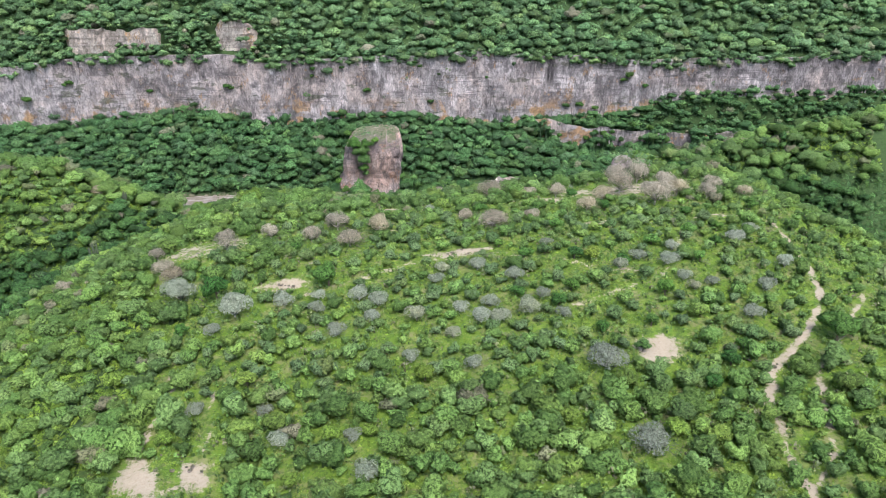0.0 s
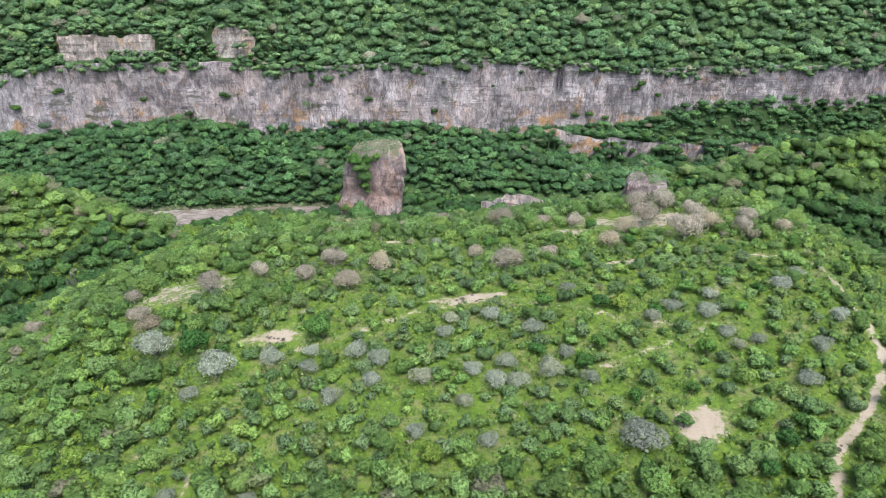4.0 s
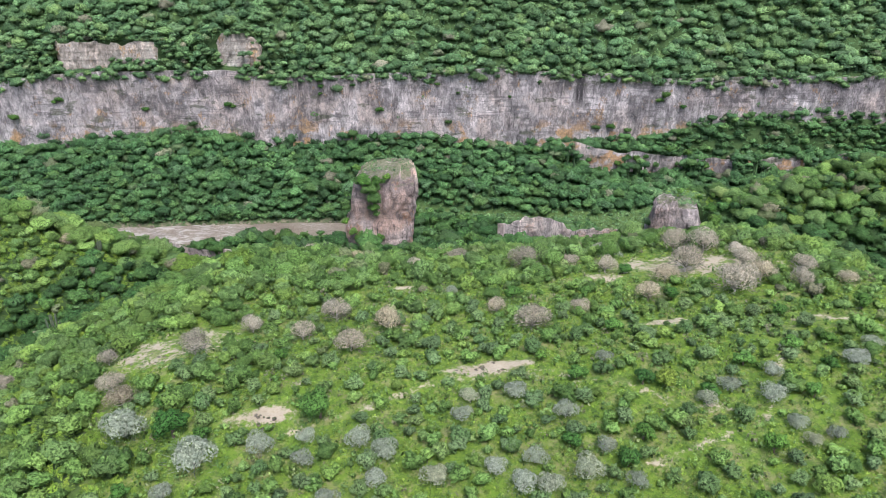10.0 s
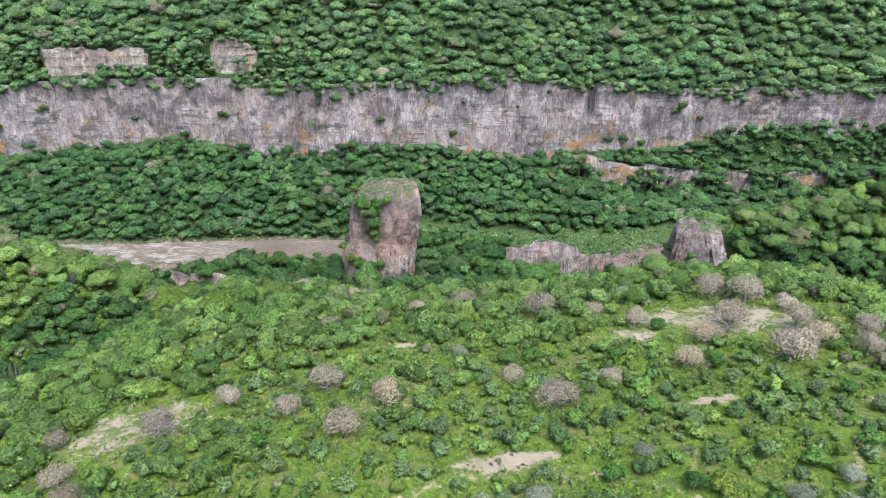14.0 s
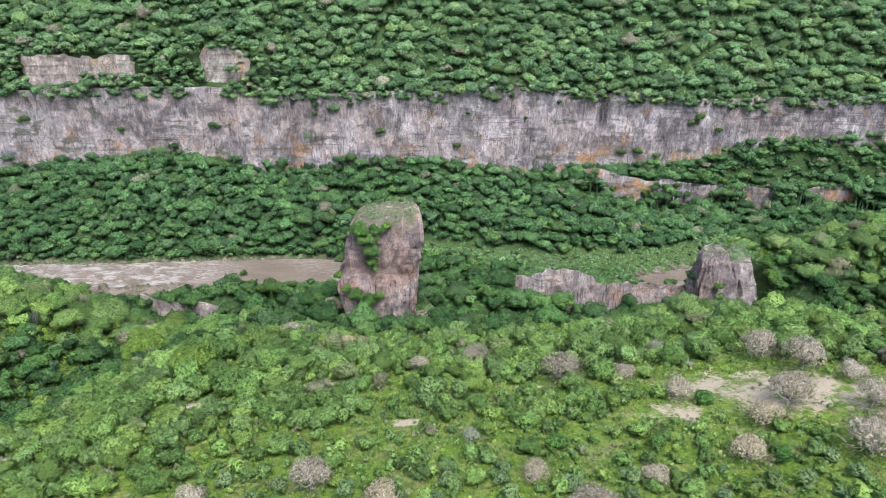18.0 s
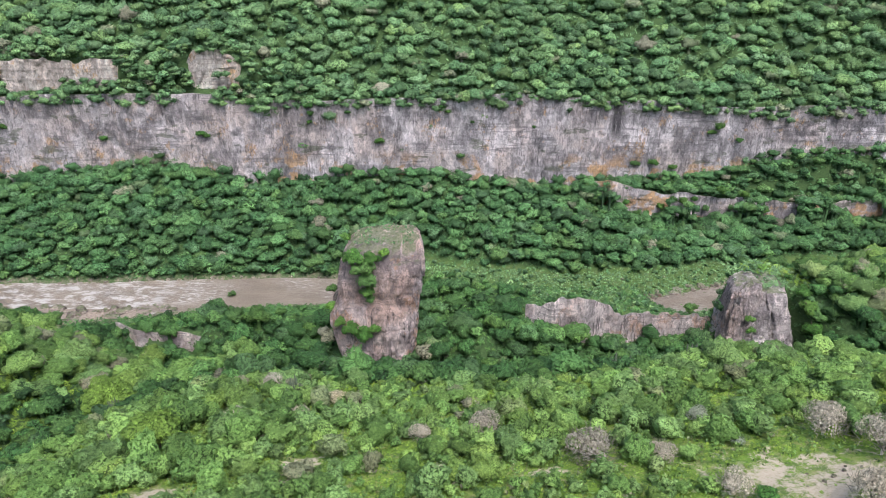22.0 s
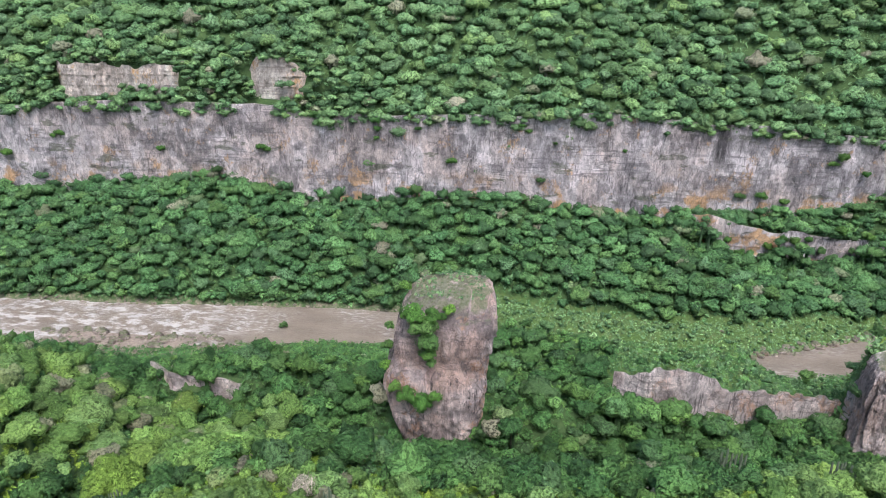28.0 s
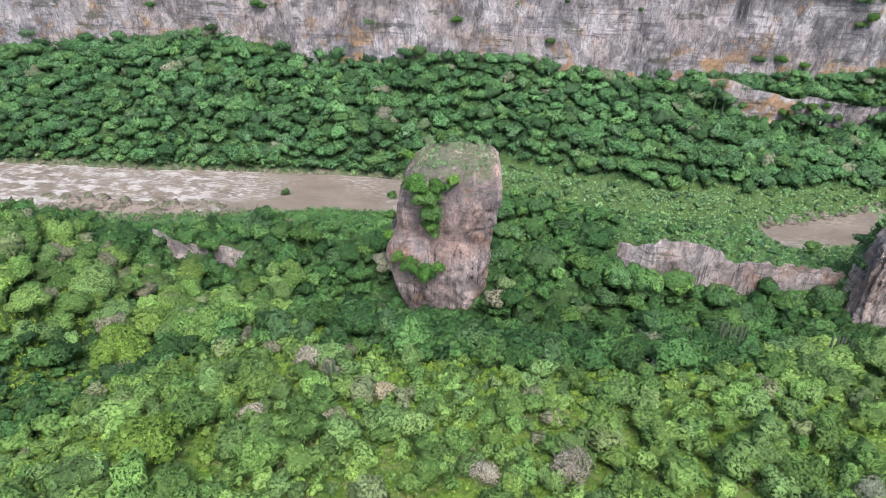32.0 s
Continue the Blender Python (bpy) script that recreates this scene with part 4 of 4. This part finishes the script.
x, y = field(-265, 292, 373.6, 470, 4.3, lambda x, y: ((x < 195) | (y < 412)) * (1 - 0.55 * ease(y, 424, 431) * ease(x, 20, -14)) * ((y < 455) | (x > 20)) * ~(((x > -172) & (x < -125) | (x > -102) & (x < -79)) & (y > 373) & (y < 378)))
s = sizes(x, 2.9, 5.6) * (1 - 0.4 * ease(y, 424, 431) * ease(x, 20, -14))
woods("upper_slope_forest", "bright green round-crowned forest above the far cliff", "forest", LEAF_UPPER, UPPER, x, y, s, s * rng.uniform(0.05, 0.75, len(x)))
x, y = field(-265, 10, 426, 462, 3.4, lambda x, y: np.clip(0.4 + 0.4 * wave(x, y, 16, 78), 0.05, 1))
s = sizes(x, 0.8, 2.6)
woods("plateau_trees", "scattered light green bushes on the grassy plateau", "bushes", LEAF_UPPER, LOW, x, y, s, s * rng.uniform(0.1, 0.5, len(x)))
x = np.concatenate([rng.uniform(-202, -176, 34), rng.uniform(-121, -106, 26), rng.uniform(-75, -56, 26), -176 + rng.normal(0, 1.5, 9), -121 + rng.normal(0, 1.5, 9), -106 + rng.normal(0, 1.2, 9), -76 + rng.normal(0, 1.5, 9)])
y = np.where(np.arange(len(x)) < 86, rng.uniform(374.6, 376.6, len(x)), rng.uniform(372.6, 373.6, len(x)))
s = sizes(x, 1.8, 3.6)
woods("ledge_side_trees", "green trees on the steep ground beside the rock ledges", "forest", LEAF_UPPER, UPPER, x, y, s, 0.2 * s, height(x, y) - cliff_top(x) - rng.uniform(0.5, 11, len(x)))
x = np.arange(-235, -30, 2.1)
x = x + rng.uniform(-0.9, 0.9, len(x))
y = river(x)[0] + river(x)[1] + rng.uniform(1.2, 3.0, len(x))
s = sizes(x, 1.3, 2.8)
woods("shore_trees", "dark green trees lining the far shore of the river", "forest", LEAF_FAR, FAR, x, y, s, 0.35 * s)
x, y = field(54, 250, 362.6, 370, 1.9, lambda x, y: 0.95 + 0 * x)
s = sizes(x, 1.5, 3.2)
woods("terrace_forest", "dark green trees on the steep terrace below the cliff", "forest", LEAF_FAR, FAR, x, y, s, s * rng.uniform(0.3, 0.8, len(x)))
x = np.concatenate([rng.uniform(-150, -104, 60), rng.uniform(-104, -97, 12), rng.uniform(-88, -66, 34), rng.uniform(-190, -172, 24)])
y = rng.uniform(371.2, 373.4, len(x))
s = sizes(x, 1.4, 2.9)
woods("ledge_foot_trees", "green trees on the steep shelf between cliff and rock ledges", "forest", LEAF_UPPER, UPPER, x, y, s, 0.2 * s, height(x, y) - cliff_top(x) - rng.uniform(0, np.where((x > -150) & (x < -126), 4.5, np.where((x > -104) & (x < -76), 8, 14))))
x = rng.uniform(60, 240, 300)
rock_shows = ((x > 66) & (x < 86)) | ((x > 97) & (x < 116)) | ((x > 126) & (x < 139)) | ((x > 154) & (x < 171))
x, rock_shows = x[~rock_shows | (np.arange(len(x)) % 3 == 0)], rock_shows[~rock_shows | (np.arange(len(x)) % 3 == 0)]
y = rng.uniform(354, 359.6, len(x))
s = sizes(x, 2.0, 3.8)
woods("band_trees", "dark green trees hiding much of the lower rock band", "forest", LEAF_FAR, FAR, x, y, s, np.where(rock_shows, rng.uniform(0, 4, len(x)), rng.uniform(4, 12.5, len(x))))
x = np.concatenate([rng.uniform(-179, -118, 66), rng.uniform(-109, -72, 36)])
y = rng.uniform(374.4, 376.2, len(x))
s = sizes(x, 1.3, 2.8)
woods("ledge_trees", "green trees overhanging the upper rock ledges", "forest", LEAF_UPPER, UPPER, x, y, s, 0.3 * s, height(x, y) - 72.0 - 2 * (x > -110) + np.clip(rng.normal(0, 1.2, len(x)), -1, 4) + 3 * ((x < -172) | (x > -78) | (x > -125) & (x < -103)))
x = np.arange(-240, 235, 1.15)
x = x + rng.uniform(-1.2, 1.2, len(x))
x = x[(wave(x, 0 * x, 21, 77) + rng.normal(0, 0.3, len(x)) > -0.75) & ((x < -103) | (x > -93))]
s = sizes(x, 1.8, 4.4)
y = cliff_face(x, cliff_top(x)) + rng.uniform(-0.4, 1.8, len(x))
woods("cliff_edge_trees", "green trees overhanging the edge of the far cliff", "forest", LEAF_UPPER, UPPER, x, y, s, 0.25 * s, height(x, y) - cliff_top(x) + np.clip(rng.normal(1.6, 1.7, len(x)), -0.9, 7))
x, y = field(-170, 200, 205, 322, 4.0, lambda x, y: closed(x, y) * (y < river(x)[0]) * (np.abs(x) < 0.63 * y + 8))
s = sizes(x, 1.7, 4.5) * np.where(x < -25, 0.28 + 0.72 * ease(river(x)[0] - river(x)[1] - y, 5, np.where(x > -62, 50, 34)), 0.5 + 0.5 * ease(river(x)[0] - river(x)[1] - y, 2, 20))
s = s * np.where((x > -64) & (x < -28) & (y > 264), 0.55, 1.0)
h = s * rng.uniform(0.25, 1.0, len(x))
# lit tops and slopes get the brighter leaf colour, shaded ravine trees the darker
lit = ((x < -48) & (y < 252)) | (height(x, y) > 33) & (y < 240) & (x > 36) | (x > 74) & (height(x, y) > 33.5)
woods("ravine_forest", "dense dark green trees in the ravine and along the river bank", "forest", LEAF_RAVINE_SHADE, FAR, x[~lit], y[~lit], s[~lit], h[~lit])
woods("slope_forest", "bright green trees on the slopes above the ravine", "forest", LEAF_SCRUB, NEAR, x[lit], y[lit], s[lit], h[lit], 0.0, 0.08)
x, y = field(85, 140, 222, 262, 2.9, lambda x, y: 0.9 * ((x > 89) | (y < 248)))
s = sizes(x, 1.4, 3.2)
woods("ridge_side_trees", "green trees on the slope below the wooded ridge", "forest", LEAF_RAVINE_SHADE, FAR, x, y, s, s * rng.uniform(0.2, 0.8, len(x)))
x, y = np.append(rng.uniform(-9, 0, 9), rng.uniform(-20, -10, 7)), np.append(rng.uniform(236, 242, 9), rng.uniform(234, 238, 7))
s = sizes(x, 2.2, 3.4)
woods("pillar_foot_trees", "dark green trees crowding round the pillar's foot", "forest", LEAF_RAVINE_SHADE, NEAR, x, y, s, np.where(x > -10, rng.uniform(5, 9, len(x)), rng.uniform(1, 4, len(x))))
x, y = rng.uniform(-97, -55, 64), rng.uniform(252.5, 257.0, 64)
s = sizes(x, 1.8, 3.2)
woods("outcrop_trees", "dark green trees in front of the low rock outcrop", "forest", LEAF_RAVINE_SHADE, FAR, x, y, s, rng.uniform(0.5, 4.5, len(x)))
x, y = rng.uniform(19, 33, 22), rng.uniform(250.5, 253.4, 22)
s = sizes(x, 2.8, 4.2)
woods("bank_wall_trees", "tall green trees hiding the end of the bank's rock wall", "forest", LEAF_RAVINE_SHADE, NEAR, x, y, s, rng.uniform(3, 7, len(x)))
x, y = field(-145, 150, 56, 205, 2.7, lambda x, y: ease(wooded(x, y), 0.1, 0.5) * clear(x, y, 2.6) * (np.abs(x) < 0.66 * y + 12))
s = sizes(x, 0.9, 2.6) * (1 + 0.25 * (height(x, y) < 43))
# trees on low ground count as shaded and take the darker leaf colour
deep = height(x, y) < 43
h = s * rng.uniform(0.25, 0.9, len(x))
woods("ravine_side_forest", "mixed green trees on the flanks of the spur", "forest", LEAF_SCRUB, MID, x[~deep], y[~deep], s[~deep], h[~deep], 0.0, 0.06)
woods("side_ravine_trees", "dark green trees deep in the side ravines", "forest", LEAF_RAVINE_SHADE, MID, x[deep], y[deep], s[deep], h[deep])


def plant(name, label, category, leaf, wood, top, trunk, lift, top_label=""):
    """One plant, its crown 1 m in radius: trunk and crown."""
    ob = tagged(new(name), label, category, name + "s on the spur")
    part("trunk", mesh_of("trunk", *trunk, wood), ob)
    v, q = top
    part("crown", mesh_of("crown", v + (0, 0, lift, 0, 0, 0, 0), q, leaf), ob, top_label)
    return ob


def stand(x, y, s, sink=0.0):
    return pose(x, y, float(height(x, y)) - sink, rng.uniform(-4, 4), rng.uniform(-4, 4), rng.uniform(0, 360)) @ Matrix.Diagonal((s, s * rng.uniform(0.85, 1.15), s * rng.uniform(0.85, 1.2), 1))


def settle(masters, poses):
    """Copies of the masters at all poses but the first, which the masters take themselves."""
    for n in range(len(poses) - 1, -1, -1):
        if n < len(masters):
            masters[n].matrix_basis = poses[n]
        else:
            copy_thing(masters[n % len(masters)], poses[n])


def spread_out(masters, places, lo, hi):
    poses = [stand(*p, BIG.get(p, rng.uniform(lo, hi))) for p in places]
    settle(masters, poses)


def haze(cards, card, count):
    """A grey, half-bare crown: fine twigs with a veil of small leaves."""
    v, q = veil(5, cards, card, 0.85, 0.6)
    t, k = twigs(count, 0.42, 0.2)
    return join([(v + (0, 0, 0.45, 0, 0, 0, 0), q), (np.hstack([t, np.tile((0, 0, 1, 0), (len(t), 1))]), k)])


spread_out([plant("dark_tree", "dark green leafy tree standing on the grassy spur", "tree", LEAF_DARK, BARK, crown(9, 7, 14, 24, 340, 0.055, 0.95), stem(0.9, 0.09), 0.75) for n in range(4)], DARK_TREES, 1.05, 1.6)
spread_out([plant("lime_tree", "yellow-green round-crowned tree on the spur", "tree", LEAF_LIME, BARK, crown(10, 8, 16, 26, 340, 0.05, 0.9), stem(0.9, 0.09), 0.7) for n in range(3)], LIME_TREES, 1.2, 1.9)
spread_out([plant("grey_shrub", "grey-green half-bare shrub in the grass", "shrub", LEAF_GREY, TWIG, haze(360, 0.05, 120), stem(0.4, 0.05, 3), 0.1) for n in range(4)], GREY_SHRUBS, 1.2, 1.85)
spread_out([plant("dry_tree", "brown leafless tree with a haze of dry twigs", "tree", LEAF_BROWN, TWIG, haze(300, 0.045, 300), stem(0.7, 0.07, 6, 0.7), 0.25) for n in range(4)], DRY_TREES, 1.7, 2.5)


def scrub(x, y):
    """How closely shrubs stand on the open spur."""
    dense = 0.85 + 0.1 * ease(y, 150, 175) + 0.6 * ease(y, 96, 80) + 0.4 * ease(x, -16, -38) + 0.35 * wave(x, y, 24, 71)
    return np.clip(dense, 0.12, 1) * (1 - 0.3 * ease(y, 148, 165)) * (1 - wooded(x, y)) * ease(bare(x, y), 0.45, 0.1) * clear(x, y, 1.9)


x, y = field(-66, 86, 52, 216, 2.35, scrub)
near = (y > 84) & (y < 138) & (x > -42) & (x < 56)
pick = np.flatnonzero(near)[:: max(1, int(near.sum()) // 290 + 1)]
green = [plant("green_shrub", "rounded green shrub growing in bright grass", "shrub", LEAF_SHRUB, BARK, crown(6, 6, 10, 17, 200, 0.07, 0.95, 0.6, 0.1), stem(0.35, 0.06, 3), 0.42) for n in range(6)]
spread_out(green, [(float(x[n]), float(y[n])) for n in pick], 0.85, 1.7)
rest = np.ones(len(x), bool)
rest[pick] = False
x, y = x[rest], y[rest]
s = sizes(x, 0.5, 2.1) * (1 + 0.8 * ease(y, 140, 170) + 0.5 * ease(y, 92, 76) + 0.4 * ease(x, -16, -36))
woods("spur_scrub", "low green scrub covering the open spur", "scrub", LEAF_SCRUB, SCRUB, x, y, s, s * rng.uniform(0.3, 0.6, len(x)))

x, y = field(-66, 86, 52, 216, 1.3, lambda x, y: np.clip(0.68 + 0.35 * wave(x, y, 13, 73) + 0.2 * wave(x, y, 5, 74), 0.1, 1) * (1 - wooded(x, y)) * ease(bare(x, y), 0.7, 0.35))
s = sizes(x, 0.3, 1.15)
woods("low_bushes", "small feathery bushes and weeds among the grass", "scrub", LEAF_SCRUB, TUFT, x, y, s, s * 0.35, 0.0, 0.12)

# leafy undergrowth that closes the ground between the trees
ux, uy = field(-150, 165, 56, 322, 1.05, lambda x, y: wooded(x, y) ** 0.5 * (y < river(x)[0] - river(x)[1]) * (np.abs(x) < 0.66 * y + 12))
# undergrowth below 36 m takes the shaded ravine leaf colour, the rest grass green
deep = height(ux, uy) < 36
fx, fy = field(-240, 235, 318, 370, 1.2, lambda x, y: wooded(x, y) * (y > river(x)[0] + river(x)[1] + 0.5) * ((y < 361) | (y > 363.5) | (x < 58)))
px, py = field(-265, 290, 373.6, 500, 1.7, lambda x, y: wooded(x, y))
for name, label, x, y, leaf, size in (("ravine_undergrowth", "leafy undergrowth between the ravine trees", ux[deep], uy[deep], LEAF_RAVINE_SHADE, 0.85), ("slope_undergrowth", "bright green undergrowth on the sunny slopes", ux[~deep], uy[~deep], LEAF_GRASS, 0.7), ("far_undergrowth", "dark leafy undergrowth below the far cliff", fx, fy, LEAF_FAR, 0.75), ("upper_undergrowth", "leafy undergrowth above the far cliff", px, py, LEAF_UPPER, 1.05)):
    at = np.stack([x, y, height(x, y) + rng.uniform(0.15, 0.7, len(x)) * size], -1)
    v, q = sprays(at, np.tile((0.0, -0.25, 0.8), (len(at), 1)), size)
    tagged(new(name, mesh_of(name, v, q, leaf, tint=np.repeat(rng.beta(1.3, 2.2, len(at)), 4))), label, "undergrowth", kind="stuff")

# bushes on the grassy shelf and bank by the river
x, y = field(-30, 125, 258, 350, 1.9, lambda x, y: (1 - wooded(x, y)) * (0.7 + 0.25 * (y < river(x)[0])) * (np.abs(y - river(x)[0]) > river(x)[1] + 1))
s = 0.3 + 1.7 * rng.beta(1.0, 2.6, len(x))
woods("bank_scrub", "pale green bushes on the grassy river bank", "scrub", LEAF_UPPER, LOW, x, y, s, s * rng.uniform(0.2, 0.5, len(x)))

# low herbs and grass tufts on open ground
x, y = field(-68, 88, 50, 218, 0.45, lambda x, y: (1 - wooded(x, y)) ** 0.5 * ease(bare(x, y), 0.7, 0.3) * np.clip(0.6 + 0.5 * wave(x, y, 9, 75), 0.15, 1))
at = np.stack([x, y, height(x, y) + 0.1], -1)
v, q = sprays(at, np.tile((0.0, -0.15, 0.8), (len(at), 1)), 0.24)
tagged(new("grass", mesh_of("grass", v, q, LEAF_GRASS, tint=np.repeat(rng.uniform(0, 1, len(at)), 4))), "bright green grass and low herbs on the spur", "grass", kind="stuff")


x, y = field(-34, 125, 258, 352, 0.75, lambda x, y: (1 - wooded(x, y)) * (np.abs(y - river(x)[0]) > river(x)[1]) * 0.8)
at = np.stack([x, y, height(x, y) + rng.uniform(0.1, 0.5, len(x))], -1)
v, q = sprays(at, np.tile((0.0, -0.3, 0.8), (len(at), 1)), 0.42)
tagged(new("bank_herbs", mesh_of("bank_herbs", v, q, LEAF_UPPER, tint=np.repeat(rng.uniform(0.2, 1, len(at)), 4))), "lush green herbs on the river bank", "herbs", kind="stuff")


# ---- plants on the rock ----
def bush(places, name, label, leaf):
    """Bushes that root in rock: x, y, z and radius of each."""
    masters = [tagged(new(name), label, "bush", name + "es") for n in range(min(2, len(places)))]
    for n, ob in enumerate(masters):
        part("stem", mesh_of("stem", *stem(0.5, 0.06, 3), BARK), ob)
        part("crown", mesh_of("crown", *crown(8, 6, 11, 18, 200, 0.07, 1.0), leaf), ob)
    settle(masters, [pose(px, py, pz, 0, 0, 77 * n) @ Matrix.Diagonal((s, s, s, 1)) for n, (px, py, pz, s) in enumerate(places)])


bush([(-20.2, 242.6, 46.4, 3.3), (-22.6, 243.2, 48.6, 3.0), (-18.6, 243.0, 48.8, 2.4), (-19.6, 241.9, 43.4, 2.9), (-19.4, 241.8, 40.6, 2.2), (-19.0, 242.0, 38.6, 1.4), (-24.0, 240.4, 31.6, 2.5), (-20.6, 240.4, 29.8, 2.8), (-18.2, 240.8, 31.2, 1.9), (-26.4, 241.0, 33.0, 1.8), (-15.6, 244.8, 49.6, 1.6), (-19, 255.5, 53.2, 1.8), (-25.6, 254, 49.5, 1.7), (-29.2, 247, 34, 1.7), (-28.8, 249, 38, 1.7), (-28.6, 250, 42, 1.3)],
     "rock_bush", "green bush rooted in the rock pillar", LEAF_BUSH)
on_cliff = [(-113.4, 33.5, 2.6), (-26.3, 39.5, 2.3), (5.8, 33.3, 2.0), (-96.1, 42.5, 2.3), (-94, 41.5, 1.7), (-134.9, 40.3, 2.1), (-173.4, 45, 2.3), (-176, 44, 1.7), (-195.4, 37.1, 3.0), (-53.3, 53.5, 2.4), (-53.1, 50.5, 2.0),
            (-53.5, 47.0, 1.5), (-75.4, 55, 2.3), (-74, 52, 1.6), (106.3, 45.5, 2.8), (104, 43, 2.0), (81.4, 52, 2.2), (-2, 53, 1.6), (-38.3, 51, 1.5), (0.5, 51, 1.6), (75, 30.5, 2.2), (82, 31, 2.5), (90, 29, 2.2), (10, 47, 1.1), (34, 45, 1.2), (115, 40, 2.0)]
bush([(px, float(cliff_face(px, pz)) - 0.3 * s, pz, s) for px, pz, s in on_cliff],
     "cliff_bush", "dark green bush clinging to the cliff face", LEAF_DARK)
bush([(-74.9, 314.5, 0.8, 1.8)], "river_bush", "dark green bush standing in the muddy river", LEAF_DARK)
bush([(70, 243.6, 20.5, 2.2), (75, 242.2, 19.5, 2.4), (80, 240.8, 19, 2.4), (86.5, 241.5, 24, 2.8), (88.6, 244, 29, 2.9), (88, 247, 33.5, 2.6), (87, 249.5, 36.6, 2.2), (84.4, 252.5, 39.2, 1.3), (73.5, 246.0, 31, 1.5), (74.2, 245.6, 28, 1.3), (79, 256, 40.2, 1.4), (90, 255, 38.8, 1.6)],
     "promontory_bush", "green bush crowding round the rock promontory", LEAF_BUSH)
bush([(62 + 4.6 * n + rng.uniform(-1, 1), 361.0 + rng.uniform(-0.4, 0.4), rng.uniform(11, 22), rng.uniform(1.4, 2.6)) for n in range(15)], "ledge_bush", "dark green bush growing on the lower rock band", LEAF_DARK)
x, y = rng.uniform(71, 98, 700), rng.uniform(249, 264, 700)
v, q = sprays(np.stack([x, y, np.where(x < 84, np.maximum(height(x, y), 38.2), height(x, y)) + 0.25], -1), np.tile((0.0, -0.2, 0.8), (700, 1)), 0.4)
tagged(new("promontory_grass", mesh_of("promontory_grass", v, q, LEAF_UPPER, tint=np.repeat(rng.uniform(0.3, 1, 700), 4))), "pale green grass on top of the rock promontory", "grass", kind="stuff")
tx, ty = rng.uniform(-23, -9, 420), rng.uniform(247.5, 256.5, 420)
tz = 50.2 + 0.34 * np.clip(ty - 248, 0, 6) + 0.9
v, q = sprays(np.stack([tx, ty, tz], -1), np.tile((0.0, -0.2, 0.7), (420, 1)), 0.3)
tagged(new("pillar_grass", mesh_of("pillar_grass", v, q, LEAF_UPPER, tint=np.repeat(rng.uniform(0, 1, 420), 4))), "dry green grass on top of the rock pillar", "grass", kind="stuff")


# ---- cacti ----
def cactus(stems):
    """A candelabra cactus: a clump of ribbed upright stems, about 1 m high."""
    ob = tagged(new("organ_pipe_cactus"), "dark clump of tall organ pipe cactus stems", "cactus", "cacti on the slopes")
    for n in range(stems):
        a, d, tall = n * 2.4, 0.06 + 0.16 * math.sqrt(n / stems), rng.uniform(0.65, 1.0)
        c, s = math.cos(a), math.sin(a)
        line = [(0.3 * d * c, 0.3 * d * s, -0.05), (d * c, d * s, 0.18), (1.25 * d * c, 1.25 * d * s, 0.5 * tall), (1.35 * d * c, 1.35 * d * s, tall * 0.95), (1.35 * d * c, 1.35 * d * s, tall)]
        part("stem", mesh_of("stem", *tube(line, (0.02, 0.026, 0.03, 0.026, 0.006), 8), CACTUS), ob)
    return ob


clumps = [cactus(15), cactus(11)]
CACTI = [(38.5, 231, 8.0), (47.4, 211.7, 6.5), (-26.7, 190.5, 5.0), (-81.1, 166.4, 5.5), (-88.9, 207, 4.5), (29, 233, 5), (-60, 196, 4)]
settle(clumps, [pose(px, py, float(height(px, py)) - 0.1, 0, 0, 50 * n) @ Matrix.Diagonal((s, s, s, 1)) for n, (px, py, s) in enumerate(CACTI)])


# ---- boulders ----
def boulder():
    v = BALL_V * rng.uniform(0.75, 1.2, (len(BALL_V), 1)) * (1.0, 0.8, 0.6)
    return mesh_of("boulder", v, BALL_Q, BOULDER)


stones = [boulder() for n in range(6)]
spots = []
for n in range(190):
    px = rng.uniform(-165, -78)
    mid, half = river(px)
    spots.append((px, mid - half + rng.uniform(-2, 9 if -150 < px < -90 else 3), rng.uniform(0.5, 1.1) * (1 + (n % 5 == 0))))
for n in range(70):
    px = rng.uniform(58, 125)
    mid, half = river(px)
    spots.append((px, mid + half + rng.normal(0.9, 1.2), rng.uniform(0.6, 1.6)))
for n in range(50):
    px = rng.uniform(-170, -40)
    mid, half = river(px)
    spots.append((px, mid + half + rng.normal(-0.3, 0.8), rng.uniform(0.4, 1.0)))
for px, py, s in spots:
    ob = tagged(new("boulder", stones[rng.integers(6)]), "weathered brown boulder at the river's edge", "boulder", "boulders along the river")
    ob.matrix_basis = pose(px, py, max(float(height(px, py)), -0.5) + 0.1 * s, rng.uniform(-20, 20), rng.uniform(-20, 20), rng.uniform(0, 360)) @ Matrix.Diagonal((s, s, s, 1))
for n in range(60):
    a, r = rng.uniform(0, 6.283), rng.uniform(0, 1)
    cx, cy = ((-42, 126), (43, 156), (6, 118.6), (-23.5, 110), (-30, 72), (47, 82))[n % 6]
    px, py, s = cx + 5 * r * math.cos(a), cy + 2.6 * r * math.sin(a), rng.uniform(0.15, 0.4)
    ob = tagged(new("field_stone", stones[n % 6]), "pale stone lying on bare soil", "stone", "stones on the spur")
    ob.matrix_basis = pose(px, py, float(height(px, py)) + 0.2 * s, 0, 0, rng.uniform(0, 360)) @ Matrix.Diagonal((s, s, s, 1))
